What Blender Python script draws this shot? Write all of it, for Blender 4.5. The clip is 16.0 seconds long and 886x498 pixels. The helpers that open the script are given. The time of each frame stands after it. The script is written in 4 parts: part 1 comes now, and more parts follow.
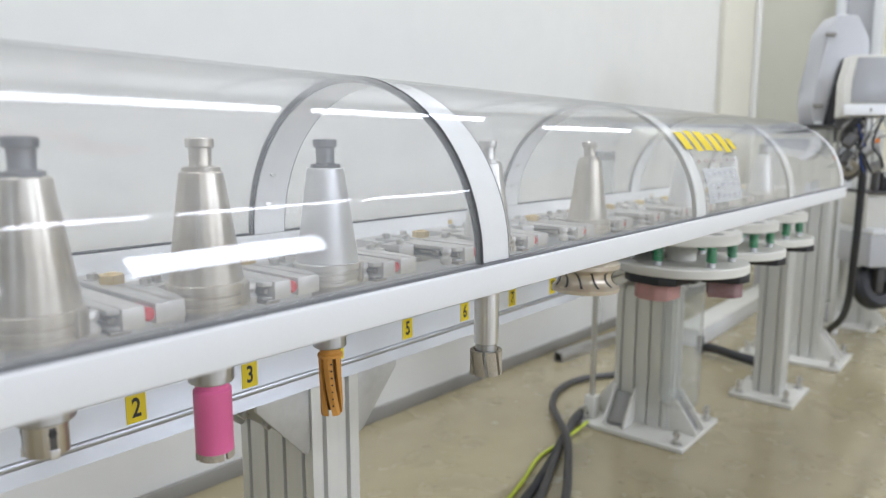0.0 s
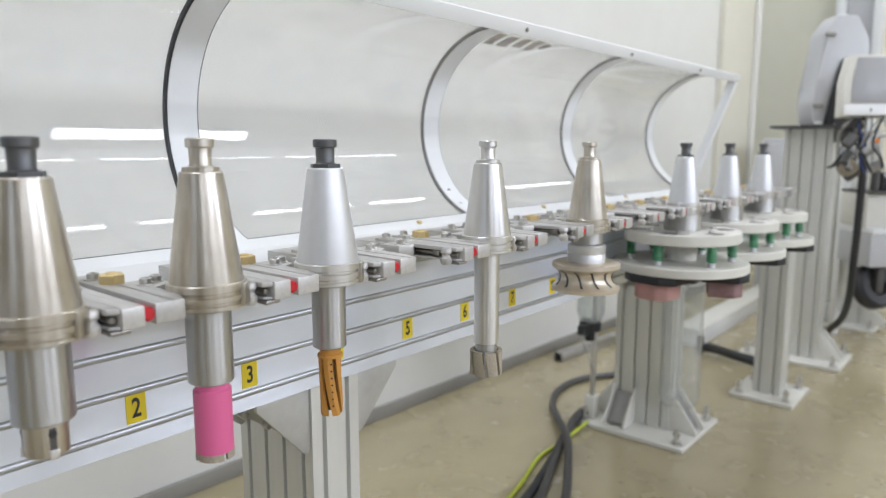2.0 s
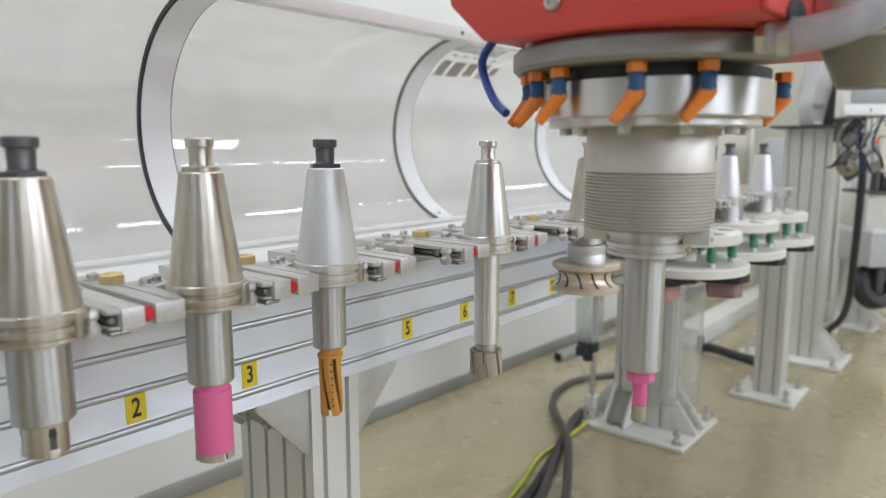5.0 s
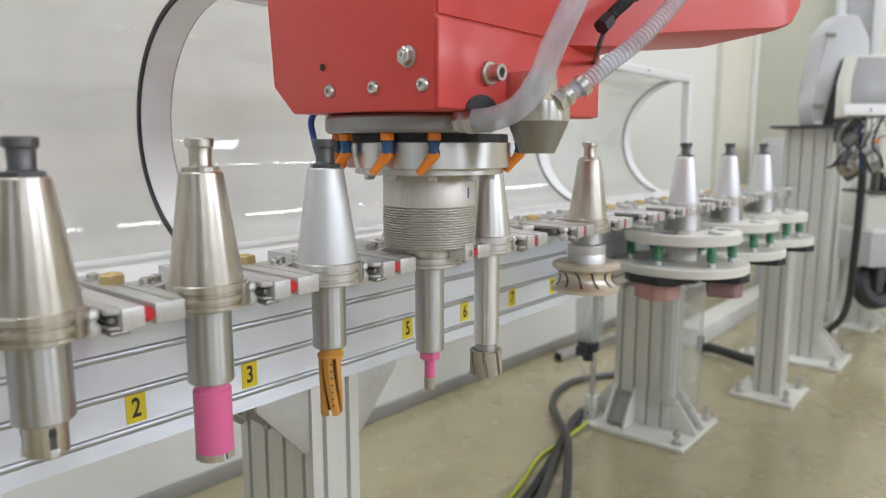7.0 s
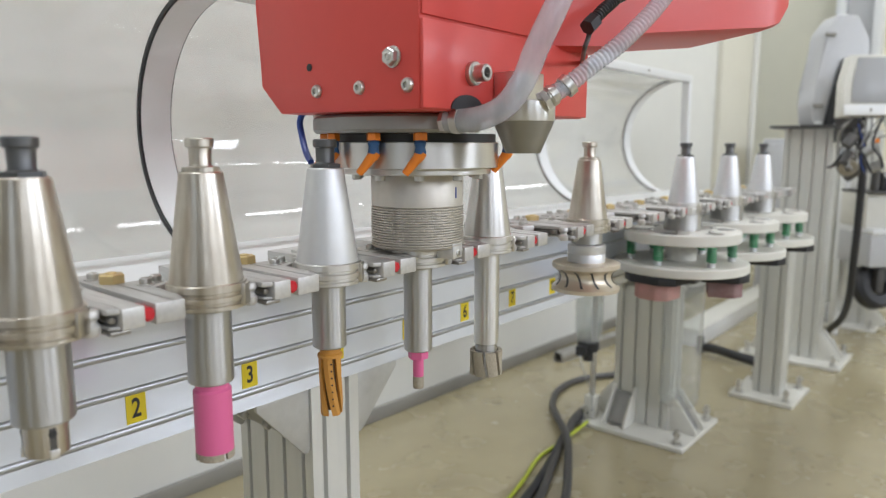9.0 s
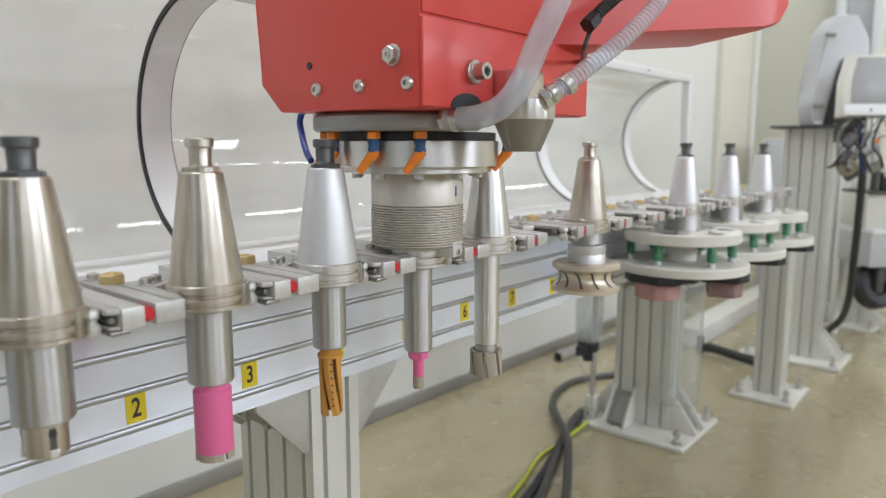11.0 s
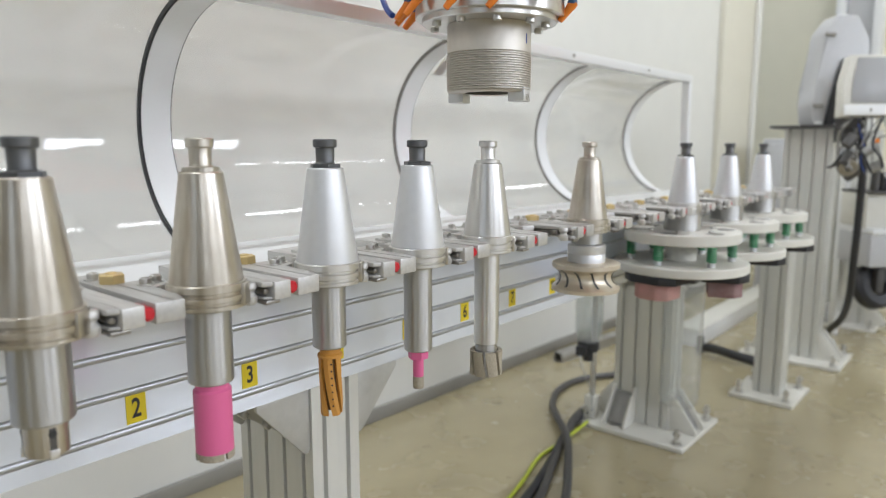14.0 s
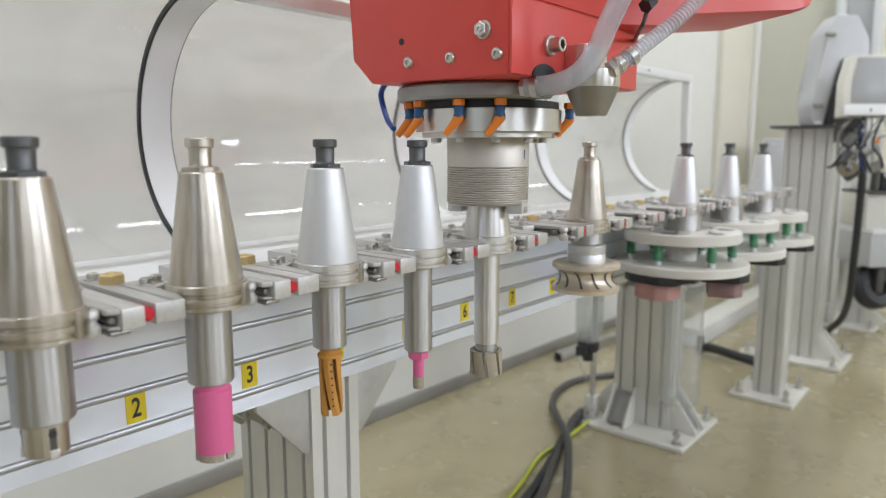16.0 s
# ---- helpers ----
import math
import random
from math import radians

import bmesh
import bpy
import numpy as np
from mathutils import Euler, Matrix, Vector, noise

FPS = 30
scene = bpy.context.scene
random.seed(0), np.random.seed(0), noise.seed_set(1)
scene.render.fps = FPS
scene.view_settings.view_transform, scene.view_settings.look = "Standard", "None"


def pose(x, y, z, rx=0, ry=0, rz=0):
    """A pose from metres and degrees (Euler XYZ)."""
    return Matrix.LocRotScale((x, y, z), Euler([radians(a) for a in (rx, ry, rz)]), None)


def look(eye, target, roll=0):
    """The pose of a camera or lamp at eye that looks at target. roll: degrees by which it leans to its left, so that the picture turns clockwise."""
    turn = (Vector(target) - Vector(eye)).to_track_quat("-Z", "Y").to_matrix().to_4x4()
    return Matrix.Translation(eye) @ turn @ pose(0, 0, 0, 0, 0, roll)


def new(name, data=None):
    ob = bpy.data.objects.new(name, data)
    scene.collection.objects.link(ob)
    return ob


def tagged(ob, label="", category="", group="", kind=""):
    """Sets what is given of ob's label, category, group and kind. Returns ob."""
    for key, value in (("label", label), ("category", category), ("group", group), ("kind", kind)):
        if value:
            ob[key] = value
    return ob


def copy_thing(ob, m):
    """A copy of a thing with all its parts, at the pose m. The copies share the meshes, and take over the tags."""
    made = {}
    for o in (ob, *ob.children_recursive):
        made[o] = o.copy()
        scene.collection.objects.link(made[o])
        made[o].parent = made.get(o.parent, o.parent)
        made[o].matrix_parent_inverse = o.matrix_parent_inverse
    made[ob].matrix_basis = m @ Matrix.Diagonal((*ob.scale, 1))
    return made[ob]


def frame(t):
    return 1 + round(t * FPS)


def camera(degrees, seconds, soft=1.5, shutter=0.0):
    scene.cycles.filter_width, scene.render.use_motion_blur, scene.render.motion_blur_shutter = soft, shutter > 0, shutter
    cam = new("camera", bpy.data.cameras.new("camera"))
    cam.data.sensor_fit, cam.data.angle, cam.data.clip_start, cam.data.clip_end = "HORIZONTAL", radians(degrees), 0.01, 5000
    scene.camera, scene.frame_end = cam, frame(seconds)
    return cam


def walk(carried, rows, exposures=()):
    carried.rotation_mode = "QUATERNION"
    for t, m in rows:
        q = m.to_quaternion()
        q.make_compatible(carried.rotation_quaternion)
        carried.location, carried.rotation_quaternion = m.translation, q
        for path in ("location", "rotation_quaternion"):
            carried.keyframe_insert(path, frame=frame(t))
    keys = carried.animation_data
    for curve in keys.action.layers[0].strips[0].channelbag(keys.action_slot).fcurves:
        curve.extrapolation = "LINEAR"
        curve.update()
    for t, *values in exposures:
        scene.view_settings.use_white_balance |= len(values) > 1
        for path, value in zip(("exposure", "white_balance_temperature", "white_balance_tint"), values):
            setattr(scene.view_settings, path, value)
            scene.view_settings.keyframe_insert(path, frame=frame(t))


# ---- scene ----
EYE = 0.875
EYE_POINT = (0.0, 0.0, EYE)
cam = camera(65.68, 16.0, soft=1.15)
VIEW = look(EYE_POINT, (0.75615, 0.63745, EYE - 0.14798))
walk(cam, [(0.0, VIEW), (16.0, VIEW)], [(0.0, -0.08, 5880, 14), (0.9, -0.08, 5930, 14), (2.0, -0.08, 5960, 14), (4.2, -0.09, 5960, 13), (7.0, -0.11, 6090, 12), (12.5, -0.11, 6090, 12), (16.0, -0.11, 6100, 12)])
cam.data.dof.use_dof, cam.data.dof.focus_distance, cam.data.dof.aperture_fstop = True, 0.86, 4.1

# ---- light ----
world = bpy.data.worlds.new("world")
scene.world = world
world.use_nodes = True
sky = world.node_tree.nodes.new("ShaderNodeTexSky")
sky.sky_type, sky.sun_disc, sky.sun_elevation, sky.sun_rotation = "NISHITA", False, radians(40), radians(200)
world.node_tree.links.new(sky.outputs[0], world.node_tree.nodes["Background"].inputs[0])
world.node_tree.nodes["Background"].inputs[1].default_value = 0.1


def area_lamp(name, m, sx, sy, watts, colour):
    data = bpy.data.lights.new(name, "AREA")
    data.shape, data.size, data.size_y, data.energy, data.color = "RECTANGLE", sx, sy, watts, colour
    ob = new(name, data)
    ob.matrix_world = m
    return ob


STRIP_W, WINDOW_W = 14.5, 58
# fluorescent tubes under the ceiling, in rows along the hall
# The last two tubes are added to brighten the far wall.
LAMPS = [(x, y) for y in (-2.6, 1.0) for x in (-2.4, -0.4, 1.4, 3.1)] + [(4.8, -2.6), (5.3, 0.7), (5.25, 2.3)]
for row_x, row_y in LAMPS:
    area_lamp("tube_lamp", pose(row_x, row_y, 3.25), 1.5, 0.14, STRIP_W, (0.94, 0.98, 1.0))
# Fill light from the left; no window is known there.
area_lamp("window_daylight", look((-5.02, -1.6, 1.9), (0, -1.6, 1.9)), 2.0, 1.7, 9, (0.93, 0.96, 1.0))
# daylight in the window openings behind the camera
for win_x, share in ((-2.3, 0.5), (0.6, 0.95), (3.5, 1.45)):
    area_lamp("window_daylight", look((win_x, -4.42, 2.25), (win_x, 0, 1.7)), 2.0, 0.8, WINDOW_W * share, (0.93, 0.96, 1.0))


# ---- materials ----
def material(name, colour, rough=0.5, metal=0.0, grain=0.0, scale=40.0, bump=0.0, stretch=(1, 1, 1), coat=0.0, second=None, blotch=3.0, per_object=0.0, rough_var=0.0, turned=0.0, specks=0.0):
    """A surface with fine grain and large soft blotches."""
    m = bpy.data.materials.new(name)
    m.use_nodes = True
    n, l = m.node_tree.nodes, m.node_tree.links
    b = n["Principled BSDF"]
    b.inputs["Roughness"].default_value, b.inputs["Metallic"].default_value = rough, metal
    b.inputs["Coat Weight"].default_value, b.inputs["Coat Roughness"].default_value = coat, 0.12
    tc = n.new("ShaderNodeTexCoord")
    mp = n.new("ShaderNodeMapping")
    mp.inputs["Scale"].default_value = stretch
    l.new(tc.outputs["Object"], mp.inputs["Vector"])
    fine = n.new("ShaderNodeTexNoise")
    fine.inputs["Scale"].default_value, fine.inputs["Detail"].default_value = scale, 6
    l.new(mp.outputs[0], fine.inputs["Vector"])
    large = n.new("ShaderNodeTexNoise")
    large.inputs["Scale"].default_value, large.inputs["Detail"].default_value = blotch, 4
    l.new(tc.outputs["Object"], large.inputs["Vector"])
    mix = n.new("ShaderNodeMix")
    mix.data_type = "RGBA"
    other = second or tuple(c * 0.78 for c in colour)
    mix.inputs[6].default_value, mix.inputs[7].default_value = (*colour, 1), (*other, 1)
    add = n.new("ShaderNodeMath")
    add.operation = "ADD"
    l.new(fine.outputs[0], add.inputs[0])
    l.new(large.outputs[0], add.inputs[1])
    ramp = n.new("ShaderNodeMapRange")
    ramp.inputs[1].default_value, ramp.inputs[2].default_value = 0.72, 1.35
    ramp.inputs[3].default_value, ramp.inputs[4].default_value = 0.0, grain
    l.new(add.outputs[0], ramp.inputs[0])
    l.new(ramp.outputs[0], mix.inputs[0])
    out = mix.outputs[2]
    if turned:
        # fine turning marks round the axis spread the gloss up and down
        tangent = n.new("ShaderNodeTangent")
        tangent.direction_type, tangent.axis = "RADIAL", "Z"
        b.inputs["Anisotropic"].default_value, b.inputs["Anisotropic Rotation"].default_value = turned, 0.25
        l.new(tangent.outputs[0], b.inputs["Tangent"])
    if specks:
        # scattered dark spots and scuffs
        spot, thin, dark = n.new("ShaderNodeTexNoise"), n.new("ShaderNodeMapRange"), n.new("ShaderNodeMix")
        spot.inputs["Scale"].default_value, spot.inputs["Detail"].default_value = 24, 3
        l.new(tc.outputs["Object"], spot.inputs["Vector"])
        thin.inputs[1].default_value, thin.inputs[2].default_value = 0.66, 0.76
        thin.inputs[3].default_value, thin.inputs[4].default_value = 0.0, specks
        l.new(spot.outputs[0], thin.inputs[0])
        dark.data_type = "RGBA"
        dark.inputs[7].default_value = (*(c * 0.35 for c in other), 1)
        l.new(thin.outputs[0], dark.inputs[0])
        l.new(out, dark.inputs[6])
        out = dark.outputs[2]
    if per_object:
        info, hsv = n.new("ShaderNodeObjectInfo"), n.new("ShaderNodeHueSaturation")
        r2 = n.new("ShaderNodeMapRange")
        r2.inputs[3].default_value, r2.inputs[4].default_value = 1 - per_object, 1 + per_object
        l.new(info.outputs["Random"], r2.inputs[0])
        l.new(r2.outputs[0], hsv.inputs["Value"])
        l.new(out, hsv.inputs["Color"])
        out = hsv.outputs[0]
    l.new(out, b.inputs["Base Color"])
    if rough_var:
        rr = n.new("ShaderNodeMapRange")
        rr.inputs[1].default_value, rr.inputs[2].default_value = 0.3, 0.7
        rr.inputs[3].default_value, rr.inputs[4].default_value = max(0.03, rough - rough_var), min(1, rough + rough_var)
        l.new(fine.outputs[0], rr.inputs[0])
        l.new(rr.outputs[0], b.inputs["Roughness"])
    if bump:
        bp = n.new("ShaderNodeBump")
        bp.inputs["Strength"].default_value, bp.inputs["Distance"].default_value = 1.0, bump
        l.new(fine.outputs[0], bp.inputs["Height"])
        l.new(bp.outputs[0], b.inputs["Normal"])
    return m


def clear_material(name, tint, haze=0.03, rough=0.02, ior=1.49):
    """Thin clear plastic: see-through with a mirror sheen at grazing angles and a trace of haze."""
    m = bpy.data.materials.new(name)
    m.use_nodes = True
    n, l = m.node_tree.nodes, m.node_tree.links
    n.remove(n["Principled BSDF"])
    tr, gl, df = n.new("ShaderNodeBsdfTransparent"), n.new("ShaderNodeBsdfGlossy"), n.new("ShaderNodeBsdfDiffuse")
    tr.inputs[0].default_value = (*tint, 1)
    df.inputs[0].default_value = (0.8, 0.82, 0.84, 1)
    gl.inputs["Roughness"].default_value = rough
    lw, pw, fr = n.new("ShaderNodeLayerWeight"), n.new("ShaderNodeMath"), n.new("ShaderNodeMapRange")
    lw.inputs[0].default_value = 0.5
    pw.operation = "POWER"
    pw.inputs[1].default_value = 5.0
    low = ((ior - 1) / (ior + 1)) ** 2
    fr.inputs[3].default_value, fr.inputs[4].default_value = low, 0.9
    l.new(lw.outputs["Facing"], pw.inputs[0])
    l.new(pw.outputs[0], fr.inputs[0])
    m1, m2 = n.new("ShaderNodeMixShader"), n.new("ShaderNodeMixShader")
    nz, mr = n.new("ShaderNodeTexNoise"), n.new("ShaderNodeMapRange")
    nz.inputs["Scale"].default_value, nz.inputs["Detail"].default_value = 5, 5
    mr.inputs[3].default_value, mr.inputs[4].default_value = haze * 0.4, haze * 1.6
    l.new(nz.outputs[0], mr.inputs[0])
    l.new(mr.outputs[0], m1.inputs[0])
    l.new(tr.outputs[0], m1.inputs[1])
    l.new(df.outputs[0], m1.inputs[2])
    l.new(fr.outputs[0], m2.inputs[0])
    l.new(m1.outputs[0], m2.inputs[1])
    l.new(gl.outputs[0], m2.inputs[2])
    l.new(m2.outputs[0], n["Material Output"].inputs[0])
    return m


WALL = material("wall_paint", (0.77, 0.76, 0.71), 0.5, grain=0.2, scale=9, bump=0.0006, blotch=1.2)
WALL_PANEL = material("cream_panel_paint", (0.72, 0.69, 0.585), 0.5, grain=0.2, scale=9, bump=0.0005, blotch=1.2)
WALL_DARK = material("wall_skirt_paint", (0.30, 0.285, 0.25), 0.6, grain=0.5, scale=20, bump=0.0004)
WALL_FAR = material("far_wall_paint", (0.80, 0.765, 0.62), 0.55, grain=0.16, scale=9, bump=0.0006, blotch=1.2)
# Dark grey for the unseen walls, to give the metal reflections contrast.
UNSEEN_DARK = material("unseen_wall_dark_grey", (0.36, 0.35, 0.33), 0.6, grain=0.3, scale=4, blotch=0.8)
CEILING = material("ceiling_paint", (0.8, 0.8, 0.78), 0.7, grain=0.1)
FLOOR = material("concrete_floor_paint", (0.425, 0.365, 0.22), 0.24, grain=0.6, scale=7, second=(0.31, 0.262, 0.155), blotch=1.9, bump=0.0001, rough_var=0.1, specks=0.5, coat=0.25)
ALU = material("anodised_aluminium", (0.80, 0.845, 0.94), 0.22, 0.36, grain=0.08, scale=12, stretch=(0.05, 4, 4))
ALU_POST = material("anodised_aluminium_post", (0.71, 0.705, 0.665), 0.38, 0.4, grain=0.3, scale=20, stretch=(4, 4, 0.25), rough_var=0.08)
SLOT = material("slot_shadow_rubber", (0.16, 0.16, 0.16), 0.6, grain=0.3)
BEAD = material("slot_cover", (0.52, 0.535, 0.56), 0.38, 0.85, grain=0.2, scale=20)
WHITE = material("white_powder_coat", (0.80, 0.80, 0.79), 0.4, grain=0.12, scale=300, bump=0.00008, blotch=5)
CREAM = material("cream_painted_steel", (0.72, 0.70, 0.63), 0.45, grain=0.35, scale=25, blotch=6, bump=0.0002)
# Brown vertical streaks: patina together with reflection bands painted into the colour.
STEEL = material("ground_steel", (0.63, 0.595, 0.53), 0.34, 1.0, grain=0.85, scale=55, stretch=(2.2, 2.2, 0.10), second=(0.42, 0.365, 0.285), blotch=22, turned=0.6)
STEEL_BRIGHT = material("bright_steel", (0.69, 0.675, 0.65), 0.35, 1.0, grain=0.45, scale=45, stretch=(1.4, 1.4, 0.15), blotch=10, turned=0.6)
STEEL_SATIN = material("satin_steel", (0.71, 0.71, 0.715), 0.48, 0.85, grain=0.15, scale=120, rough_var=0.03)
NOSE = material("ringed_spindle_steel", (0.66, 0.62, 0.56), 0.5, 0.75, grain=0.3, scale=80, blotch=12, rough_var=0.04)
COLLAR = material("turned_steel", (0.54, 0.535, 0.525), 0.38, 1.0, grain=0.25, scale=40, stretch=(1, 1, 0.4), blotch=14, turned=0.85)
ARM = material("milled_steel_bar", (0.60, 0.585, 0.56), 0.45, 0.5, grain=0.6, scale=35, stretch=(6, 0.6, 6), second=(0.43, 0.415, 0.39), blotch=14, per_object=0.08, rough_var=0.1)
BLACK_STUD = material("blackened_steel", (0.105, 0.108, 0.113), 0.38, 0.6, grain=0.6, scale=60, second=(0.15, 0.145, 0.13), blotch=40)
CAST = material("grey_cast_metal", (0.34, 0.335, 0.32), 0.45, 0.6, grain=0.4, scale=60, bump=0.0002, blotch=12)
DARK_STEEL = material("oiled_steel", (0.34, 0.32, 0.29), 0.35, 0.9, grain=0.5, scale=60, blotch=20)
BOLT = material("zinc_bolt", (0.62, 0.61, 0.58), 0.3, 0.95, grain=0.3, scale=90)
BRASS = material("brass_nut", (0.68, 0.53, 0.26), 0.42, 0.8, grain=0.4, scale=80)
BLACK = material("black_rubber", (0.025, 0.025, 0.027), 0.5, grain=0.4, scale=50)
DARK_PLATE = material("dark_steel_plate", (0.10, 0.095, 0.09), 0.5, 0.4, grain=0.4, scale=30)
RED = material("red_paint", (0.67, 0.068, 0.055), 0.42, grain=0.22, scale=60, second=(0.57, 0.056, 0.045), blotch=7, bump=0.00012, coat=0.08)
RED_PIN = material("red_plastic", (0.55, 0.02, 0.03), 0.35, grain=0.2)
PINK = material("pink_coating", (0.74, 0.145, 0.32), 0.42, grain=0.3, scale=50, second=(0.70, 0.12, 0.30), blotch=20, bump=0.0001)
PINK_PAD = material("pink_abrasive", (0.55, 0.29, 0.26), 0.8, grain=0.9, scale=45, second=(0.40, 0.24, 0.21), bump=0.0008)
PURPLE_PAD = material("dark_red_abrasive", (0.22, 0.11, 0.11), 0.8, grain=1.0, scale=38, second=(0.42, 0.31, 0.30), bump=0.0008)
OCHRE = material("ochre_coating", (0.60, 0.29, 0.055), 0.5, grain=0.5, scale=60, second=(0.45, 0.20, 0.035), blotch=25, bump=0.0003)
GRIT = material("diamond_grit", (0.52, 0.46, 0.35), 0.7, 0.2, grain=0.8, scale=500, second=(0.24, 0.21, 0.16), bump=0.0006)
BRONZE = material("bronze_wheel", (0.68, 0.59, 0.46), 0.36, 0.7, grain=0.6, scale=70, second=(0.74, 0.69, 0.60), blotch=18)
ORANGE = material("orange_plastic", (0.85, 0.24, 0.02), 0.4, grain=0.2, scale=60)
BLUE = material("blue_plastic", (0.03, 0.10, 0.24), 0.4, grain=0.2, scale=60)
BLUE_HOSE = material("blue_hose", (0.02, 0.06, 0.30), 0.3, grain=0.2)
GREEN = material("green_spring_steel", (0.055, 0.31, 0.13), 0.4, grain=0.3, scale=60)
YELLOW = material("yellow_sticker", (0.80, 0.62, 0.02), 0.5, grain=0.12, scale=40)
INK = material("black_ink", (0.03, 0.03, 0.03), 0.5)
# Brown for small print and for the shaded back of yellow vinyl.
PRINT_AND_SHADE = material("brown_print_and_vinyl_shade", (0.42, 0.34, 0.31), 0.5, grain=0.2)
PALE_PRINT = material("pale_print", (0.50, 0.50, 0.52), 0.5, grain=0.2)
GREY_CASE = material("grey_equipment_paint", (0.53, 0.53, 0.535), 0.42, grain=0.2, scale=80, blotch=5)
SCREEN = material("grey_screen", (0.34, 0.34, 0.34), 0.3, grain=0.15)
GREEN_YELLOW = material("earth_wire", (0.45, 0.52, 0.04), 0.45, grain=0.3)
CHROME = material("polished_steel", (0.74, 0.73, 0.71), 0.3, 1.0, grain=0.25, scale=45, stretch=(1.4, 1.4, 0.15), blotch=10, turned=0.9)
CAST_ALU = material("cast_aluminium", (0.56, 0.555, 0.53), 0.48, 0.55, grain=0.5, scale=90, second=(0.44, 0.435, 0.41), blotch=25, bump=0.0002)
CONE_GREY = material("dull_cone_metal", (0.30, 0.285, 0.25), 0.4, 0.75, grain=0.4, scale=60, blotch=14)
# Darkened ochre: shade in the slits between the flutes, put into the colour.
OCHRE_SLIT_SHADE = material("ochre_slit_shade", (0.12, 0.06, 0.015), 0.6, grain=0.5, scale=60)
ACRYLIC = clear_material("clear_acrylic", (0.985, 0.98, 0.965), 0.105)
GASKET_GREY = material("grey_rubber", (0.22, 0.21, 0.19), 0.6, grain=0.3)
HOSE = clear_material("milky_hose", (0.80, 0.80, 0.86), 0.36, rough=0.14)
SLEEVE = clear_material("clear_sleeve", (0.97, 0.975, 0.97), 0.08, rough=0.05)
FROSTED = clear_material("frosted_label_film", (0.97, 0.97, 0.97), 0.4, rough=0.2)
TUBE_GLASS = clear_material("clear_cylinder_tube", (0.96, 0.97, 0.96), 0.17, rough=0.08)


# ---- mesh helpers ----
def finish(name, bm, mat, sharp=35):
    me = bpy.data.meshes.new(name)
    bmesh.ops.recalc_face_normals(bm, faces=bm.faces)
    bm.to_mesh(me)
    bm.free()
    me.materials.append(mat)
    me.shade_smooth()
    me.set_sharp_from_angle(angle=radians(sharp))
    return me


def part(name, bm, mat, parent=None, label="", at=None):
    """One mesh object under a thing or under a part."""
    ob = new(name, finish(name, bm, mat))
    if parent:
        ob.parent = parent
    if at is not None:
        ob.matrix_basis = at
    return tagged(ob, label)


def shared(name, me, parent, at):
    ob = new(name, me)
    ob.parent = parent
    ob.matrix_basis = at
    return ob


def thing(name, label, category, at=None, group="", kind=""):
    ob = new(name)
    ob.empty_display_size = 0.05
    if at is not None:
        ob.matrix_basis = at
    return tagged(ob, label, category, group, kind)


def box(x0, x1, y0, y1, z0, z1, bevel=0.0015, bm=None, seg=2):
    own = bmesh.new()
    bmesh.ops.create_cube(own, size=1, matrix=Matrix.Translation(((x0 + x1) / 2, (y0 + y1) / 2, (z0 + z1) / 2)) @ Matrix.Diagonal((x1 - x0, y1 - y0, z1 - z0, 1)))
    if bevel:
        bmesh.ops.bevel(own, geom=own.edges[:], offset=bevel, segments=seg, profile=0.5, affect="EDGES")
    return join(bm, own)


def join(bm, own, m=None):
    if m is not None:
        bmesh.ops.transform(own, matrix=m, verts=own.verts)
    if bm is None:
        return own
    me = bpy.data.meshes.new("tmp")
    own.to_mesh(me)
    own.free()
    bm.from_mesh(me)
    bpy.data.meshes.remove(me)
    return bm


def lathe(profile, seg=40, bm=None, m=None, start=0.0, turn=360.0, closed_profile=False):
    """Turns (r, z) pairs round z."""
    own = bmesh.new()
    full = turn >= 359.9
    steps = seg if full else seg + 1
    rings = []
    for r, z in profile:
        if r < 1e-6:
            rings.append([own.verts.new((0, 0, z))] * steps)
        else:
            rings.append([own.verts.new((r * math.cos(radians(start + turn * i / seg)), r * math.sin(radians(start + turn * i / seg)), z)) for i in range(steps)])
    pairs = list(zip(rings, rings[1:])) + ([(rings[-1], rings[0])] if closed_profile else [])
    for a, b in pairs:
        for i in range(seg):
            j = (i + 1) % steps
            vs = [a[i], a[j], b[j], b[i]]
            vs = [v for k, v in enumerate(vs) if v not in vs[:k]]
            if len(vs) > 2:
                own.faces.new(vs)
    if closed_profile and not full:
        for i in (0, steps - 1):
            own.faces.new([r[i] for r in rings])
    return join(bm, own, m)


def rod(r, z0, z1, seg=24, chamfer=0.0008, bm=None, m=None):
    c = chamfer
    return lathe([(0, z0), (r - c, z0), (r, z0 + c), (r, z1 - c), (r - c, z1), (0, z1)], seg, bm, m)


def prism(points, z0, z1, bevel=0.0, bm=None, m=None):
    """A plate: an outline in x, y between two heights."""
    own = bmesh.new()
    lo = [own.verts.new((x, y, z0)) for x, y in points]
    hi = [own.verts.new((x, y, z1)) for x, y in points]
    own.faces.new(lo[::-1])
    own.faces.new(hi)
    for i in range(len(points)):
        j = (i + 1) % len(points)
        own.faces.new((lo[i], lo[j], hi[j], hi[i]))
    if bevel:
        bmesh.ops.bevel(own, geom=own.edges[:], offset=bevel, segments=2, profile=0.5, affect="EDGES")
    return join(bm, own, m)


